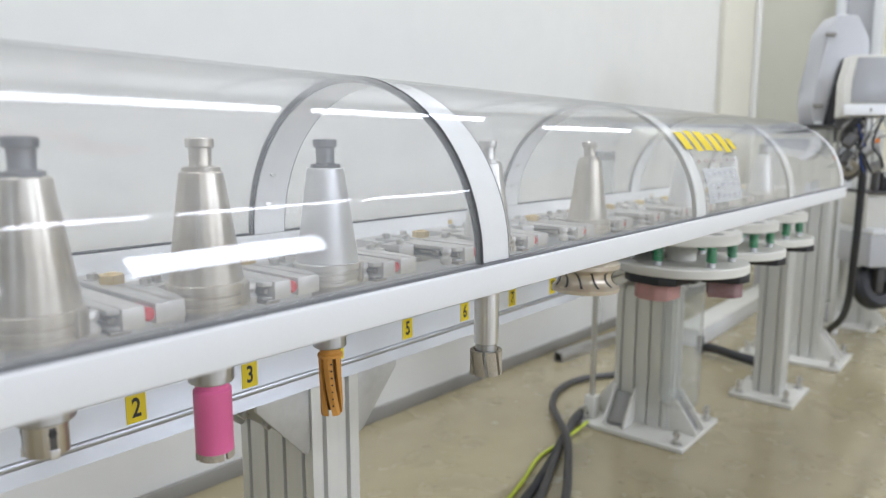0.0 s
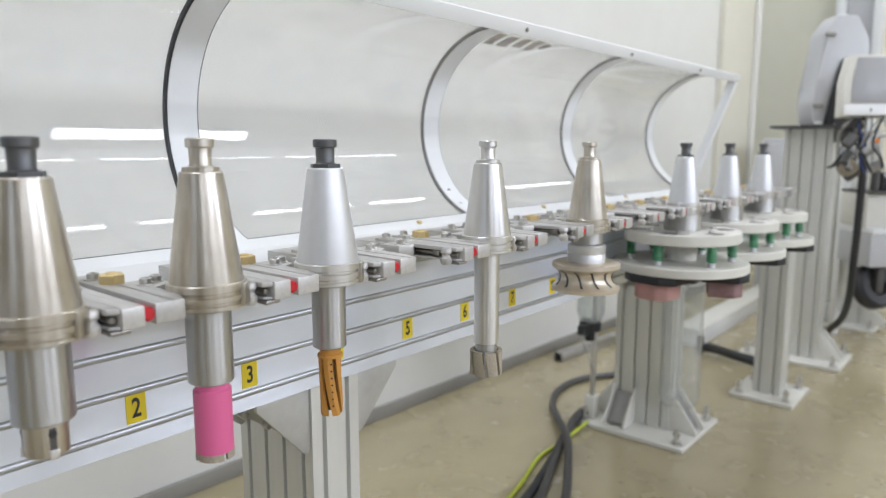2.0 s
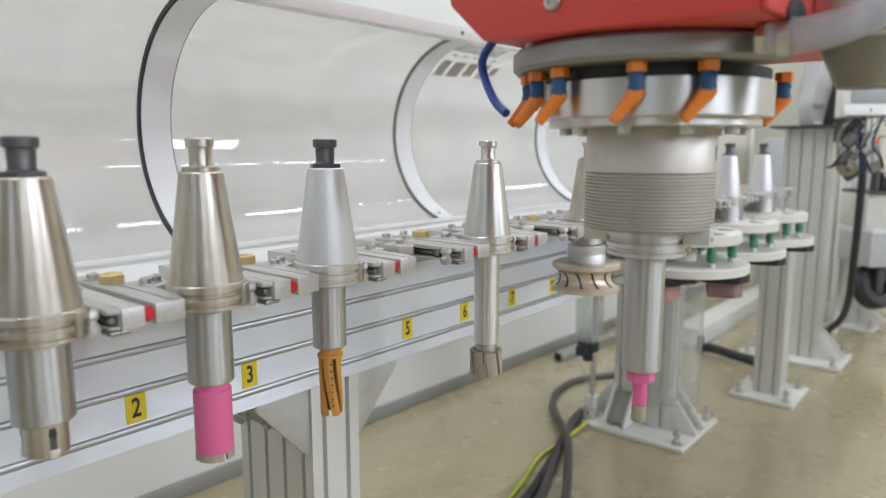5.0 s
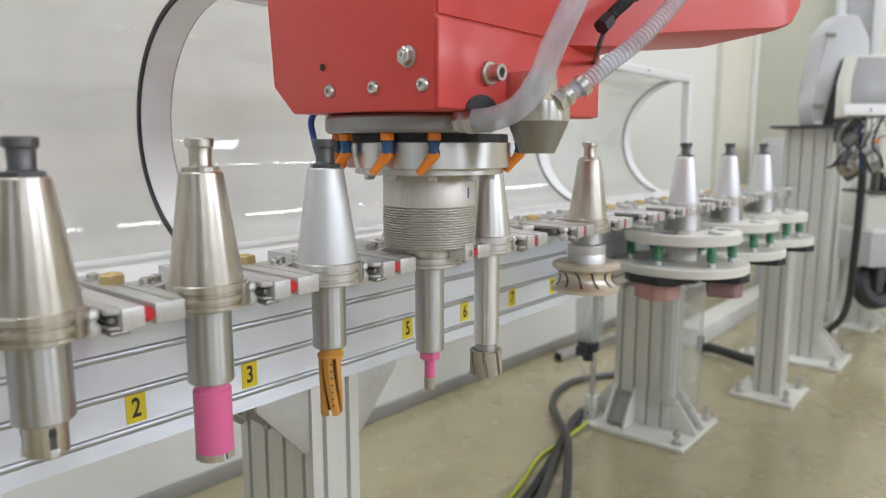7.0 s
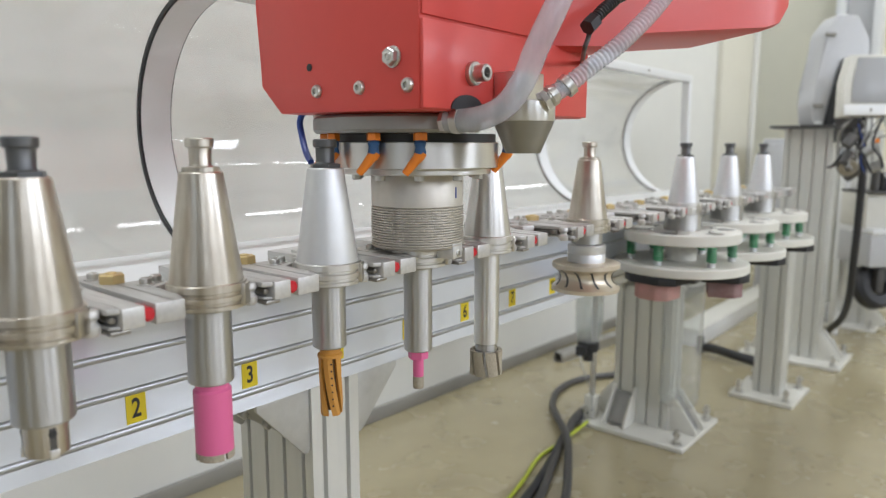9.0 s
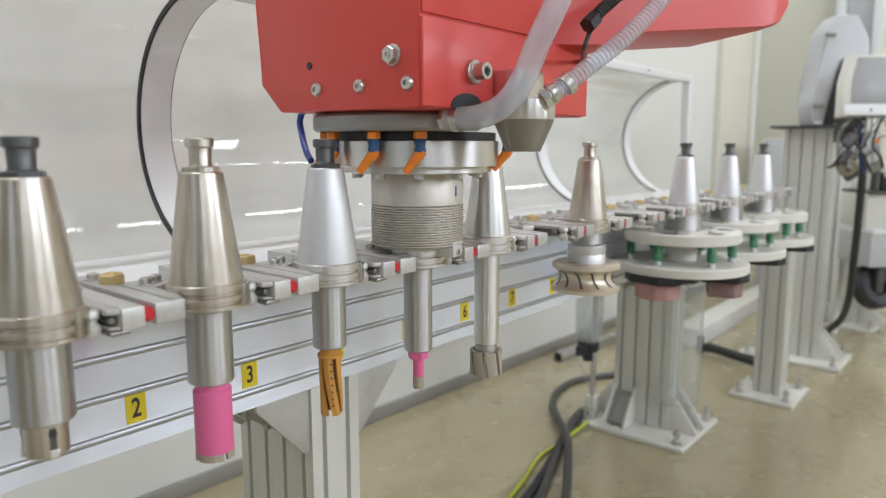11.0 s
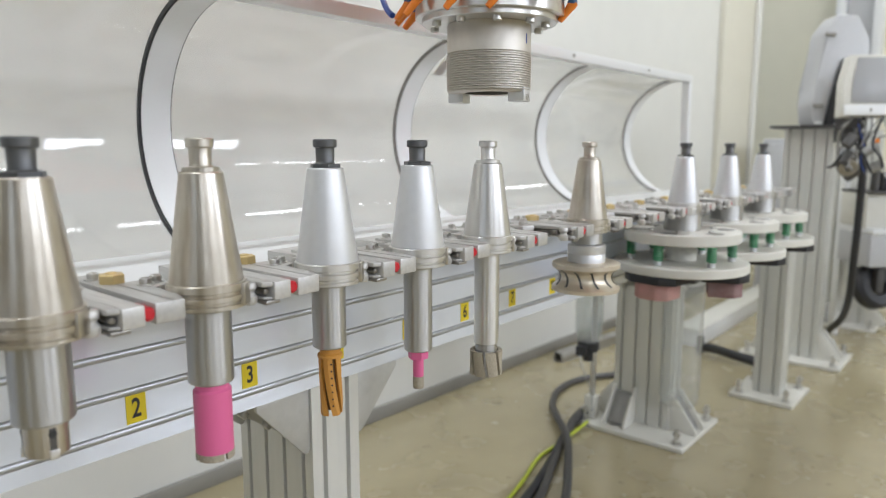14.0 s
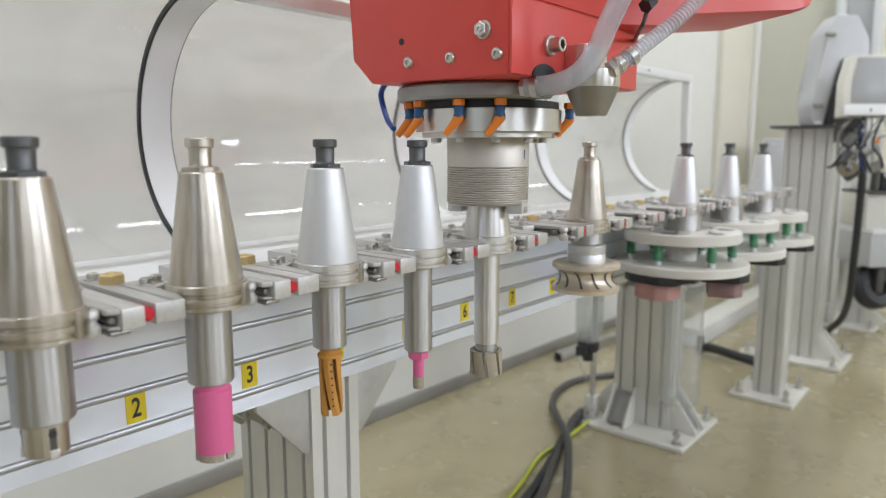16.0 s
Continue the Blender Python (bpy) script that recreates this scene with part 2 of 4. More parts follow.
def smooth_path(points, steps=10):
    pts = [Vector(p) for p in points]
    out = []
    for i in range(len(pts) - 1):
        p0, p1, p2, p3 = pts[max(i - 1, 0)], pts[i], pts[i + 1], pts[min(i + 2, len(pts) - 1)]
        for k in range(steps):
            t = k / steps
            out.append(0.5 * ((2 * p1) + (p2 - p0) * t + (2 * p0 - 5 * p1 + 4 * p2 - p3) * t * t + (3 * p1 - p0 - 3 * p2 + p3) * t ** 3))
    return out + [pts[-1]]


def sweep(points, radius, seg=12, steps=10, bm=None, ribs=None):
    """A round hose along smooth points; ribs: (pitch, depth)."""
    own = bmesh.new()
    path = smooth_path(points, steps)
    up, rings, run = Vector((0.13, 0.21, 0.97)), [], 0.0
    for i, p in enumerate(path):
        d = (path[min(i + 1, len(path) - 1)] - path[max(i - 1, 0)]).normalized()
        side = d.cross(up).normalized()
        up = side.cross(d).normalized()
        if i:
            run += (p - path[i - 1]).length
        r = radius + (ribs[1] * math.sin(run / ribs[0] * 2 * math.pi) if ribs else 0)
        rings.append([own.verts.new(p + side * (r * math.cos(2 * math.pi * k / seg)) + up * (r * math.sin(2 * math.pi * k / seg))) for k in range(seg)])
    for a, b in zip(rings, rings[1:]):
        for k in range(seg):
            own.faces.new((a[k], a[(k + 1) % seg], b[(k + 1) % seg], b[k]))
    own.faces.new(rings[0][::-1])
    own.faces.new(rings[-1])
    return join(bm, own)


def hexagon(r, z0, z1, bm=None, m=None):
    return lathe([(0, z0), (r, z0), (r, z1 - 0.001), (r - 0.0012, z1), (0, z1)], 6, bm, m)


def cap_screw(r, height, bm=None, m=None):
    """A socket head screw with its hexagon hole."""
    own = lathe([(0, -0.002), (r, -0.002), (r, height - 0.0008), (r - 0.0008, height), (r * 0.62, height)], 18)
    lathe([(r * 0.62, height), (r * 0.55, height - 0.0005), (r * 0.55, height * 0.45), (0, height * 0.45)], 6, own)
    return join(bm, own, m)


def profile_outline(w, d, pitch=0.045, slot=0.0085, deep=0.009):
    """The outline of a slotted aluminium profile, centred."""
    def edge(a, b):
        a, b = Vector(a), Vector(b)
        n = max(1, round((b - a).length / pitch))
        t, inward = (b - a).normalized(), Vector((-(b - a).y, (b - a).x)).normalized()
        pts = [a]
        for i in range(n):
            c = a + t * (pitch * (i + 0.5))
            pts += [c - t * slot / 2, c - t * slot / 2 + inward * deep, c + t * slot / 2 + inward * deep, c + t * slot / 2]
        return pts
    x, y = w / 2, d / 2
    corners = [(-x, -y), (x, -y), (x, y), (-x, y)]
    pts = []
    for i in range(4):
        pts += edge(corners[i], corners[(i + 1) % 4])
    return [(p.x, p.y) for p in pts]


# ---- the room ----
def structure(name, bm, mat, label, category):
    return tagged(part(name, bm, mat), label, category, kind="structure")


structure("floor", box(-5, 9, -5, 6, -0.2, 0, 0), FLOOR, "worn beige painted concrete workshop floor", "floor")
structure("ceiling", box(-5, 9, -5, 6, 3.4, 3.6, 0), CEILING, "plain white workshop ceiling", "ceiling")
WALL_TURN = -1.9


def along_wall(x0, x1, d0, d1, z0, z1, bevel=0.0):
    """A piece of the wall behind the rack: x along it, d out of it towards the rack."""
    own = box(x0, x1, -d1, -d0, z0, z1, bevel)
    return join(None, own, pose(0.0, 1.5763, 0, 0, 0, WALL_TURN))


structure("wall_back", along_wall(-5.5, 4.744, -0.2, 0.0, 0.0, 3.4), WALL, "smooth cream-white painted workshop wall", "wall")
structure("baseboard", along_wall(-5.5, 4.2, 0.0, 0.012, 0.0, 0.045, 0.003), WALL_DARK, "grey-brown painted wall skirting", "skirting")
structure("wall_pilaster", along_wall(4.2, 4.744, 0.0, 0.035, 0.0, 3.4, 0.004), WALL_PANEL, "cream wall panel standing slightly proud", "wall")
structure("trim", along_wall(4.69, 4.744, 0.035, 0.06, 0.0, 3.4, 0.004), WALL, "cream upright corner trim on the wall", "trim")
structure("wall_far", box(6.2, 6.4, -5, 6, 0, 3.4, 0), WALL_FAR, "unseen dark grey wall with an added opening at the end of the hall", "wall")
# Unseen wall; its opening is cut for the left fill light.
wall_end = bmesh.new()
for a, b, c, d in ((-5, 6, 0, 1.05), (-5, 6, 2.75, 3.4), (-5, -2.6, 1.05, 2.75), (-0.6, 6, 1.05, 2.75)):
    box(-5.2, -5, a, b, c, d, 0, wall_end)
structure("wall_side", wall_end, UNSEEN_DARK, "unseen dark grey wall with an added opening", "wall")
# Unseen wall behind the camera, kept dark to shape reflections.
wall_front = bmesh.new()
for a, b, c, d in ((-5, 9, 0, 1.8), (-5, 9, 2.7, 3.4), (-5, -3.4, 1.8, 2.7), (-1.2, -0.5, 1.8, 2.7), (1.7, 2.4, 1.8, 2.7), (4.6, 9, 1.8, 2.7)):
    box(a, b, -5, -4.5, c, d, 0, wall_front)
structure("wall_windows", wall_front, UNSEEN_DARK, "unseen dark grey wall with window openings", "wall")
for px_, w_ in ((1.18, 0.03), (0.93, 0.03)):
    structure("column", box(6.05, 6.2, px_ - w_, px_ + w_, 0, 3.4, 0.004), WHITE, "white upright steel column at the far wall", "column")
structure("wall_panel", box(6.12, 6.2, 0.965, 1.145, 0, 3.4, 0.004), GREY_CASE, "pale grey wall panel between columns", "wall")


# ---- the tool rack ----
FORK_STEP, TOOL_X, TOOL_Y = 0.15, 0.197, 0.588
BEAM_Y, BEAM_TOP, BEAM_LOW = 0.745, EYE - 0.160, EYE - 0.340
X_END = 2.42
rack = thing("tool_rack", "slotted aluminium beam on floor posts with number stickers", "tool rack")


def beam():
    outline = profile_outline(0.18, 0.18)
    bm = prism(outline, -0.62, X_END)
    m = Matrix(((0, 0, 1, 0), (1, 0, 0, BEAM_Y + 0.09), (0, 1, 0, BEAM_TOP - 0.09), (0, 0, 0, 1)))
    b = part("beam", join(None, bm, m), ALU, rack, "silver anodised slotted aluminium beam")
    for k in range(4):
        z = BEAM_TOP - 0.0225 - 0.045 * k
        bead = lathe([(0, -0.62), (0.0052, -0.62), (0.0052, X_END), (0, X_END)], 12)
        bmesh.ops.transform(bead, matrix=Matrix(((0, 0, 1, 0), (1, 0, 0, BEAM_Y + 0.0025), (0, 1, 0, z), (0, 0, 0, 1))), verts=bead.verts)
        part("slot_cover", bead, BEAD, b, "bright round slot cover strip")
    part("top_plate", box(-0.62, X_END, 0.70, 0.955, BEAM_TOP, BEAM_TOP + 0.008, 0.002), WHITE, rack, "pale plate along the top of the beam")


beam()


def post(x, y, w, d, top, plate_x, plate_y, parent, gusset=True, name="post"):
    """An upright of slotted profile on a bolted base plate."""
    p = part(name, join(None, prism(profile_outline(d, w), 0.014, top), Matrix.Translation((x, y, 0))), ALU_POST, parent, "grey slotted aluminium upright")
    base = part("base_plate", box(x - plate_x / 2, x + plate_x / 2, y - plate_y / 2, y + plate_y / 2, 0.0, 0.014, 0.002), CREAM, p, "cream painted steel base plate")
    for sx in (-1, 1):
        for sy in (-1, 1):
            bx, by = x + sx * (plate_x / 2 - 0.028), y + sy * (plate_y / 2 - 0.028)
            bm = hexagon(0.011, 0.017, 0.028)
            rod(0.017, 0.0142, 0.0165, 20, 0.0005, bm)
            rod(0.0062, 0.016, 0.058, 14, 0.001, bm)
            hexagon(0.011, 0.040, 0.050, bm)
            part("anchor_bolt", bm, BOLT, p, at=Matrix.Translation((bx, by, 0)))
    if gusset:
        for sx, sy in ((-1, 0), (0, -1), (0, 1)):
            for off in ((-0.082, -0.016) if sx else (-0.032, 0.032)):
                tri = [(0, 0), (0.085, 0), (0.085, 0.012), (0.012, 0.11), (0, 0.11)]
                bm = prism(tri, -0.004, 0.004, 0.001)
                turn = {(-1, 0): 180, (0, -1): -90, (0, 1): 90}[(sx, sy)]
                m = Matrix.Translation((x + sx * d / 2, y + sy * w / 2, 0.0145)) @ pose(0, 0, 0, 0, 0, turn) @ Matrix(((1, 0, 0, 0), (0, 0, 1, off), (0, 1, 0, 0), (0, 0, 0, 1)))
                part("gusset", join(None, bm, m), CREAM, p, "painted steel stiffening plate")
            # A dark plate is added here to imitate the shaded hollow between gussets.
            span = (-0.0775, -0.0205) if sx else (-0.0275, 0.0275)
            web = prism([(0.003, 0.0005), (0.066, 0.0005), (0.066, 0.010), (0.008, 0.092), (0.003, 0.092)], span[0], span[1], 0.001)
            m = Matrix.Translation((x + sx * d / 2, y + sy * w / 2, 0.0145)) @ pose(0, 0, 0, 0, 0, {(-1, 0): 180, (0, -1): -90, (0, 1): 90}[(sx, sy)]) @ Matrix(((1, 0, 0, 0), (0, 0, 1, 0), (0, 1, 0, 0), (0, 0, 0, 1)))
            part("gusset_web", join(None, web, m), CAST, p, "dark grey plate added for the shaded hollow between the plates")
    return p


def beam_bracket(x, side):
    """A triangular aluminium bracket between beam and post."""
    for y in (BEAM_Y + 0.004, BEAM_Y + 0.166):
        tri = [(0, 0), (0.088, 0), (0.088, -0.010), (0.014, -0.092), (0.008, -0.096), (0.003, -0.095), (0, -0.090)]
        bm = prism(tri, 0.0, 0.007, 0.0012)
        m = Matrix.Translation((x, y, BEAM_LOW - 0.0005)) @ Matrix(((side, 0, 0, 0), (0, 0, 1, 0), (0, 1, 0, 0), (0, 0, 0, 1)))
        part("bracket", join(None, bm, m), CAST_ALU, rack, "triangular cast aluminium bracket")
    slab = box(0.004, 0.121, -0.0785, 0.0755, *((0.003, 0.010) if side > 0 else (-0.010, -0.003)), 0.001)
    tilt = pose(x, BEAM_Y + 0.09, BEAM_LOW - 0.0915, 0, -46, 0) if side > 0 else pose(x, BEAM_Y + 0.09, BEAM_LOW - 0.0915, 0, 46 - 180, 0)
    # Darker metal than the side plates, painting in the recess's shade.
    part("bracket_web", join(None, slab, tilt), CAST, rack)
    for k in (-0.03, 0.03):
        m = pose(x + side * 0.0315, BEAM_Y + 0.09 + k, BEAM_LOW - 0.0565, 0, side * (46 - 90 + 180), 0)
        part("screw", cap_screw(0.0075, 0.009), BOLT, rack, at=m)


for px_, py_ in ((0.638, BEAM_Y + 0.09), (2.015, BEAM_Y + 0.108)):
    post(px_, py_, 0.18, 0.09, BEAM_LOW - 0.0005, 0.303, 0.356, rack)
    beam_bracket(px_ - 0.045, -1)
    beam_bracket(px_ + 0.045, 1)


def number_sticker(n):
    ob = thing("number_sticker", "yellow sticker with the black number " + str(n), "sticker", pose(0.0437 + 0.15 * n, BEAM_Y, EYE - 0.2936, 90, 0, 0), "number stickers")
    part("backing", box(-0.0115, 0.0115, -0.0165, 0.0165, 0.0002, 0.0008, 0), YELLOW, ob)
    cu = bpy.data.curves.new("digit", "FONT")
    cu.body, cu.size, cu.align_x, cu.align_y, cu.extrude, cu.offset = str(n), 0.0315, "CENTER", "CENTER", 0.0001, 0.0006
    tmp = new("digit_text", cu)
    me = bpy.data.meshes.new_from_object(tmp.evaluated_get(bpy.context.evaluated_depsgraph_get()))
    bpy.data.objects.remove(tmp)
    me.materials.clear()
    me.materials.append(INK)
    shared("digit", me, ob, Matrix.Translation((0, 0.0, 0.0012)) @ Matrix.Diagonal((0.70, 1, 1, 1)))


bpy.context.view_layer.update()
for n in range(2, 9):
    number_sticker(n)


# ---- tool forks ----
ARM_TOP, ARM_LOW = EYE - 0.1315, EYE - 0.1495


def tool_fork():
    """The pair of clamping bars between two tools, with plunger, fingers and screws; its origin is midway between the tools."""
    ob = thing("tool_fork", "steel clamping bars with red plunger and brass nut", "tool clamp", pose(TOOL_X - 0.075, TOOL_Y, EYE), "tool forks")
    z0, z1 = ARM_LOW - EYE, ARM_TOP - EYE
    part("left_bar", prism([(-0.024, -0.037), (-0.0045, -0.037), (-0.0045, 0.125), (-0.030, 0.125), (-0.030, 0.06), (-0.024, 0.055)], z0, z1, 0.0009), ARM, ob)
    part("left_lip", prism([(-0.0335, -0.030), (-0.0241, -0.034), (-0.0241, 0.0548), (-0.0298, 0.0598), (-0.0395, 0.046), (-0.0375, 0.012)], z1 - 0.0048, z1, 0.0006), ARM, ob)
    part("lower_lip", prism([(-0.0315, -0.028), (-0.0241, -0.033), (-0.0241, 0.0548), (-0.0298, 0.0598), (-0.0385, 0.046), (-0.0345, 0.012)], z0, z0 + 0.0028, 0.0005), ARM, ob)
    part("push_rod", rod(0.0031, 0, 0.09, 14, 0.001, m=pose(-0.0285, -0.030, (z0 + z1) / 2 - 0.001, -90, 0, 0)), DARK_STEEL, ob, "round steel push rod in the side channel")
    part("right_bar", prism([(0.0045, -0.037), (0.0315, -0.037), (0.0385, -0.012), (0.0385, 0.012), (0.041, 0.034), (0.030, 0.045), (0.030, 0.125), (0.0045, 0.125)], z0, z1, 0.0009), ARM, ob)
    # A dark strip laid on the bar imitates a groove's shade.
    for x in (0.021,):
        part("bar_groove", box(x, x + 0.0016, -0.0365, 0.1, z1 - 0.0002, z1 + 0.0003, 0), DARK_STEEL, ob, "dark strip for the shade in a groove")
    part("foot_bar", box(-0.038, 0.038, 0.105, 0.165, z0 - 0.0022, z1 - 0.004, 0.001), ARM, ob)
    part("plunger", rod(0.0062, 0, 0.03, 16, 0.002, m=pose(0, -0.0355, (z0 + z1) / 2, -90, 0, 0)), RED_PIN, ob, "red plastic plunger")
    part("spacer", box(-0.0042, 0.0042, -0.004, 0.104, z0 + 0.002, z1 - 0.006, 0), DARK_PLATE, ob)
    zm = (z0 + z1) / 2
    part("gripping_roller", lathe([(0, zm + 0.0095), (0.0058, zm + 0.0095), (0.0072, zm + 0.0075), (0.0072, zm + 0.0035), (0.0052, zm + 0.0008), (0.0052, zm - 0.0012), (0.0076, zm - 0.0042), (0.0078, zm - 0.0095), (0.0062, zm - 0.0122), (0, zm - 0.0122)], 20), ARM, ob, "waisted steel gripping roller", pose(-0.0425, -0.0205, 0))
    part("roller_arm", prism([(-0.042, -0.008), (-0.033, -0.006), (-0.0245, 0.004), (-0.0245, 0.016), (-0.034, 0.012), (-0.042, -0.002)], zm - 0.003, zm + 0.0035, 0.0006), DARK_STEEL, ob)
    part("spring_clip", prism([(-0.033, -0.0345), (-0.016, -0.0345), (-0.012, -0.022), (-0.020, -0.008), (-0.033, -0.014)], z0 - 0.0042, z0 - 0.0003, 0.0012), DARK_STEEL, ob, "dark spring clip under the bar")
    nut = hexagon(0.0125, 0, 0.009)
    rod(0.0055, 0.008, 0.0105, 12, 0.001, nut)
    part("brass_nut", nut, BRASS, ob, "yellow brass hexagon nut", pose(0.026 - 0.004, 0.082, z1, 0, 0, 12))
    for side in (-1, 1):
        part("back_block", prism([(side * 0.0305, 0.046), (side * 0.0435, 0.036), (side * 0.062, 0.046), (side * 0.066, 0.078), (side * 0.0305, 0.082)], z0, z1 - 0.001, 0.0008), ARM, ob)
    for k, (x, y) in enumerate(((-0.017, 0.075), (0.017, 0.112), (-0.02, 0.112), (0.045, 0.13), (0.041, 0.052), (0.055, 0.060), (-0.050, 0.056))):
        bm = cap_screw(0.0058, 0.007)
        rod(0.0085, -0.0005, 0.0012, 18, 0.0003, bm)
        part("screw", bm, BOLT, ob, at=pose(x, y, BEAM_TOP + 0.008 - EYE if k == 3 else z1 - (0.001 if k > 3 else 0), 0, 0, 20 * k))
    return ob


fork = tool_fork()
for k in range(1, 16):
    copy_thing(fork, pose(TOOL_X - 0.075 + FORK_STEP * k, TOOL_Y, EYE))


# ---- tools ----
FLANGE_Z = -0.128


def holder(k, label, cone_mat, stud_mat, collar_r, collar_low, collar_mat=COLLAR, washer=True):
    """A steep-taper tool holder; its origin is at the camera's level on the tool's axis."""
    ob = thing("tool_holder", label, "tool holder", pose(TOOL_X + FORK_STEP * k, TOOL_Y, EYE), "tools in the rack")
    part("taper_shank", lathe([(0.0, -0.0232), (0.0186, -0.0232), (0.0200, -0.0245), (0.03425, -0.1245), (0.03425, -0.1262), (0.0, -0.1262)], 56), cone_mat, ob)
    stud = lathe([(0, 0.0076), (0.0045, 0.0076), (0.005, 0.0066), (0.0105, 0.0066), (0.0118, 0.0078), (0.0131, 0.0066), (0.0131, -0.0002), (0.0122, -0.0012), (0.0104, -0.0014), (0.0100, -0.0165), (0.0112, -0.0185)], 40)
    lathe([(0.0112, -0.0185), (0.0172, -0.0190), (0.0172, -0.0232), (0, -0.0232)], 6 if washer else 40, stud)
    part("pull_stud", stud, stud_mat, ob)
    part("flange", lathe([(0, -0.1262), (0.0362, -0.1262), (0.0372, -0.1272), (0.0372, -0.1335), (0.0352, -0.1350), (0.0352, -0.1368), (0.0372, -0.1382), (0.0372, -0.1425), (0.0352, -0.1438), (0.0352, -0.1455), (0.0368, -0.1468), (0.0368, -0.1500), (0.0358, -0.1508), (0, -0.1508)], 56), STEEL if cone_mat is STEEL else STEEL_BRIGHT, ob)
    part("drive_key", box(-0.0395, -0.0345, -0.008, 0.008, -0.149, -0.128, 0.0008), STEEL, ob, at=pose(0, 0, 0, 0, 0, 128))
    part("collar", lathe([(0, -0.1509), (collar_r - 0.001, -0.1509), (collar_r, -0.152), (collar_r, collar_low + 0.0015), (collar_r - 0.0015, collar_low), (0, collar_low)], 48), collar_mat, ob)
    return ob


def notched_crown(r, wall, z_low, z_high, notches, lean, mat, parent, label):
    """A core-drill crown: a ring of segments with slots between."""
    for i in range(notches):
        a = 360.0 / notches
        bm = lathe([(r - wall, z_low), (r, z_low), (r, z_high), (r - wall, z_high)], 10, None, None, i * a + 7, a - 12, True)
        for v in bm.verts:
            v.co = Matrix.Rotation(lean * (z_high - v.co.z), 3, "Z") @ v.co
        part("segment", bm, mat, parent, label if i == 0 else "")


# cylinder mill with slotted end
t0 = holder(0, "steep-taper steel holder with slotted steel end mill", STEEL, BLACK_STUD, 0.0232, -0.2185)
part("cutter", lathe([(0, -0.2185), (0.0168, -0.2185), (0.0168, -0.2455), (0.0155, -0.2465), (0, -0.2465)], 36), STEEL, t0, "ground steel cutter body")
for a in (47, 167, 287):
    out = (0.0168 * math.cos(radians(a + 220)), 0.0168 * math.sin(radians(a + 220)))
    # Slot and hole are not cut: dark pieces paint their shade.
    part("cutter_slot", box(-0.0004, 0.0004, -0.0026, 0.0026, -0.2452, -0.2215, 0), DARK_PLATE, t0, "dark strip for the shade in a chip slot", pose(*out, 0, 0, 0, a + 220))
    part("cutter_hole", rod(0.0032, -0.001, 0.0009, 16, 0.0003), BLACK, t0, at=pose(*out, -0.2265, 0, 90, a + 220))
    part("cutting_edge", box(-0.001, 0.0014, -0.0034, 0.0040, -0.2475, -0.2395, 0.0005), STEEL_BRIGHT, t0, "bright cutting insert", pose(*out, 0, 0, 0, a + 220))

# pink core drill
t1 = holder(1, "steep-taper steel holder with pink core drill", STEEL, STEEL, 0.0215, -0.2262, washer=False)
part("core_tube", lathe([(0, -0.2262), (0.0158, -0.2262), (0.0160, -0.2325), (0.0182, -0.2345), (0.0182, -0.2965), (0.0165, -0.2965), (0.0165, -0.25), (0, -0.25)], 44), PINK, t1, "bright pink coated drill tube")
notched_crown(0.0186, 0.003, -0.3035, -0.2964, 4, 0, GRIT, t1, "grey diamond grit crown segment")

# ochre fluted mill
t2 = holder(2, "steep-taper satin holder with ochre fluted cutter", STEEL_SATIN, BLACK_STUD, 0.0190, -0.2255)


def fluted(parent):
    part("cutter_neck", lathe([(0, -0.2255), (0.0118, -0.2255), (0.0116, -0.2325), (0.0142, -0.2340), (0.0142, -0.2372), (0.0120, -0.2380), (0, -0.2385)], 36), OCHRE, parent)
    # The core is coloured dark to imitate shade between the flutes.
    part("cutter_core", rod(0.0088, -0.299, -0.2386, 28), OCHRE_SLIT_SHADE, parent, "core darkened for the shade between the flutes")
    for i in range(5):
        bm = bmesh.new()
        rows = []
        for k in range(13):
            z = -0.2375 - 0.0675 * k / 12
            twist = radians(72 * i + 46 * (k / 12) ** 1.6)
            rows.append([bm.verts.new((r * math.cos(twist + da), r * math.sin(twist + da), z)) for r, da in ((0.0080, -0.40), (0.0124, -0.46), (0.0133, 0.0), (0.0124, 0.42), (0.0080, 0.36))])
        for a, b in zip(rows, rows[1:]):
            for k in range(5):
                bm.faces.new((a[k], a[(k + 1) % 5], b[(k + 1) % 5], b[k]))
        bm.faces.new(rows[0])
        bm.faces.new(rows[-1][::-1])
        part("flute", bm, OCHRE, parent)
    # Black discs on the surface imitate the shade inside coolant holes.
    for i in range(7):
        a = radians(216 + 6 * (i / 6) ** 1.4 + 18)
        part("coolant_hole", rod(0.0011, 0, 0.001, 10, 0.0002), BLACK, parent, at=pose(0.0126 * math.cos(a), 0.0126 * math.sin(a), -0.2435 - 0.0082 * i, 0, 90, math.degrees(a)))


fluted(t2)

# tool carried in by the spindle
t3 = holder(3, "steep-taper satin holder with small pink drill", STEEL_SATIN, BLACK_STUD, 0.0186, -0.2640)
part("drill_nut", hexagon(0.0135, -0.2755, -0.2638), PINK, t3, "pink hexagon drill nut")
part("drill_shaft", rod(0.0070, -0.3005, -0.2753, 28), PINK, t3)
part("drill_tip", lathe([(0, -0.3005), (0.0073, -0.3005), (0.0073, -0.3155), (0.0066, -0.3167), (0, -0.3145)], 28), GRIT, t3, "grey diamond grit tip")

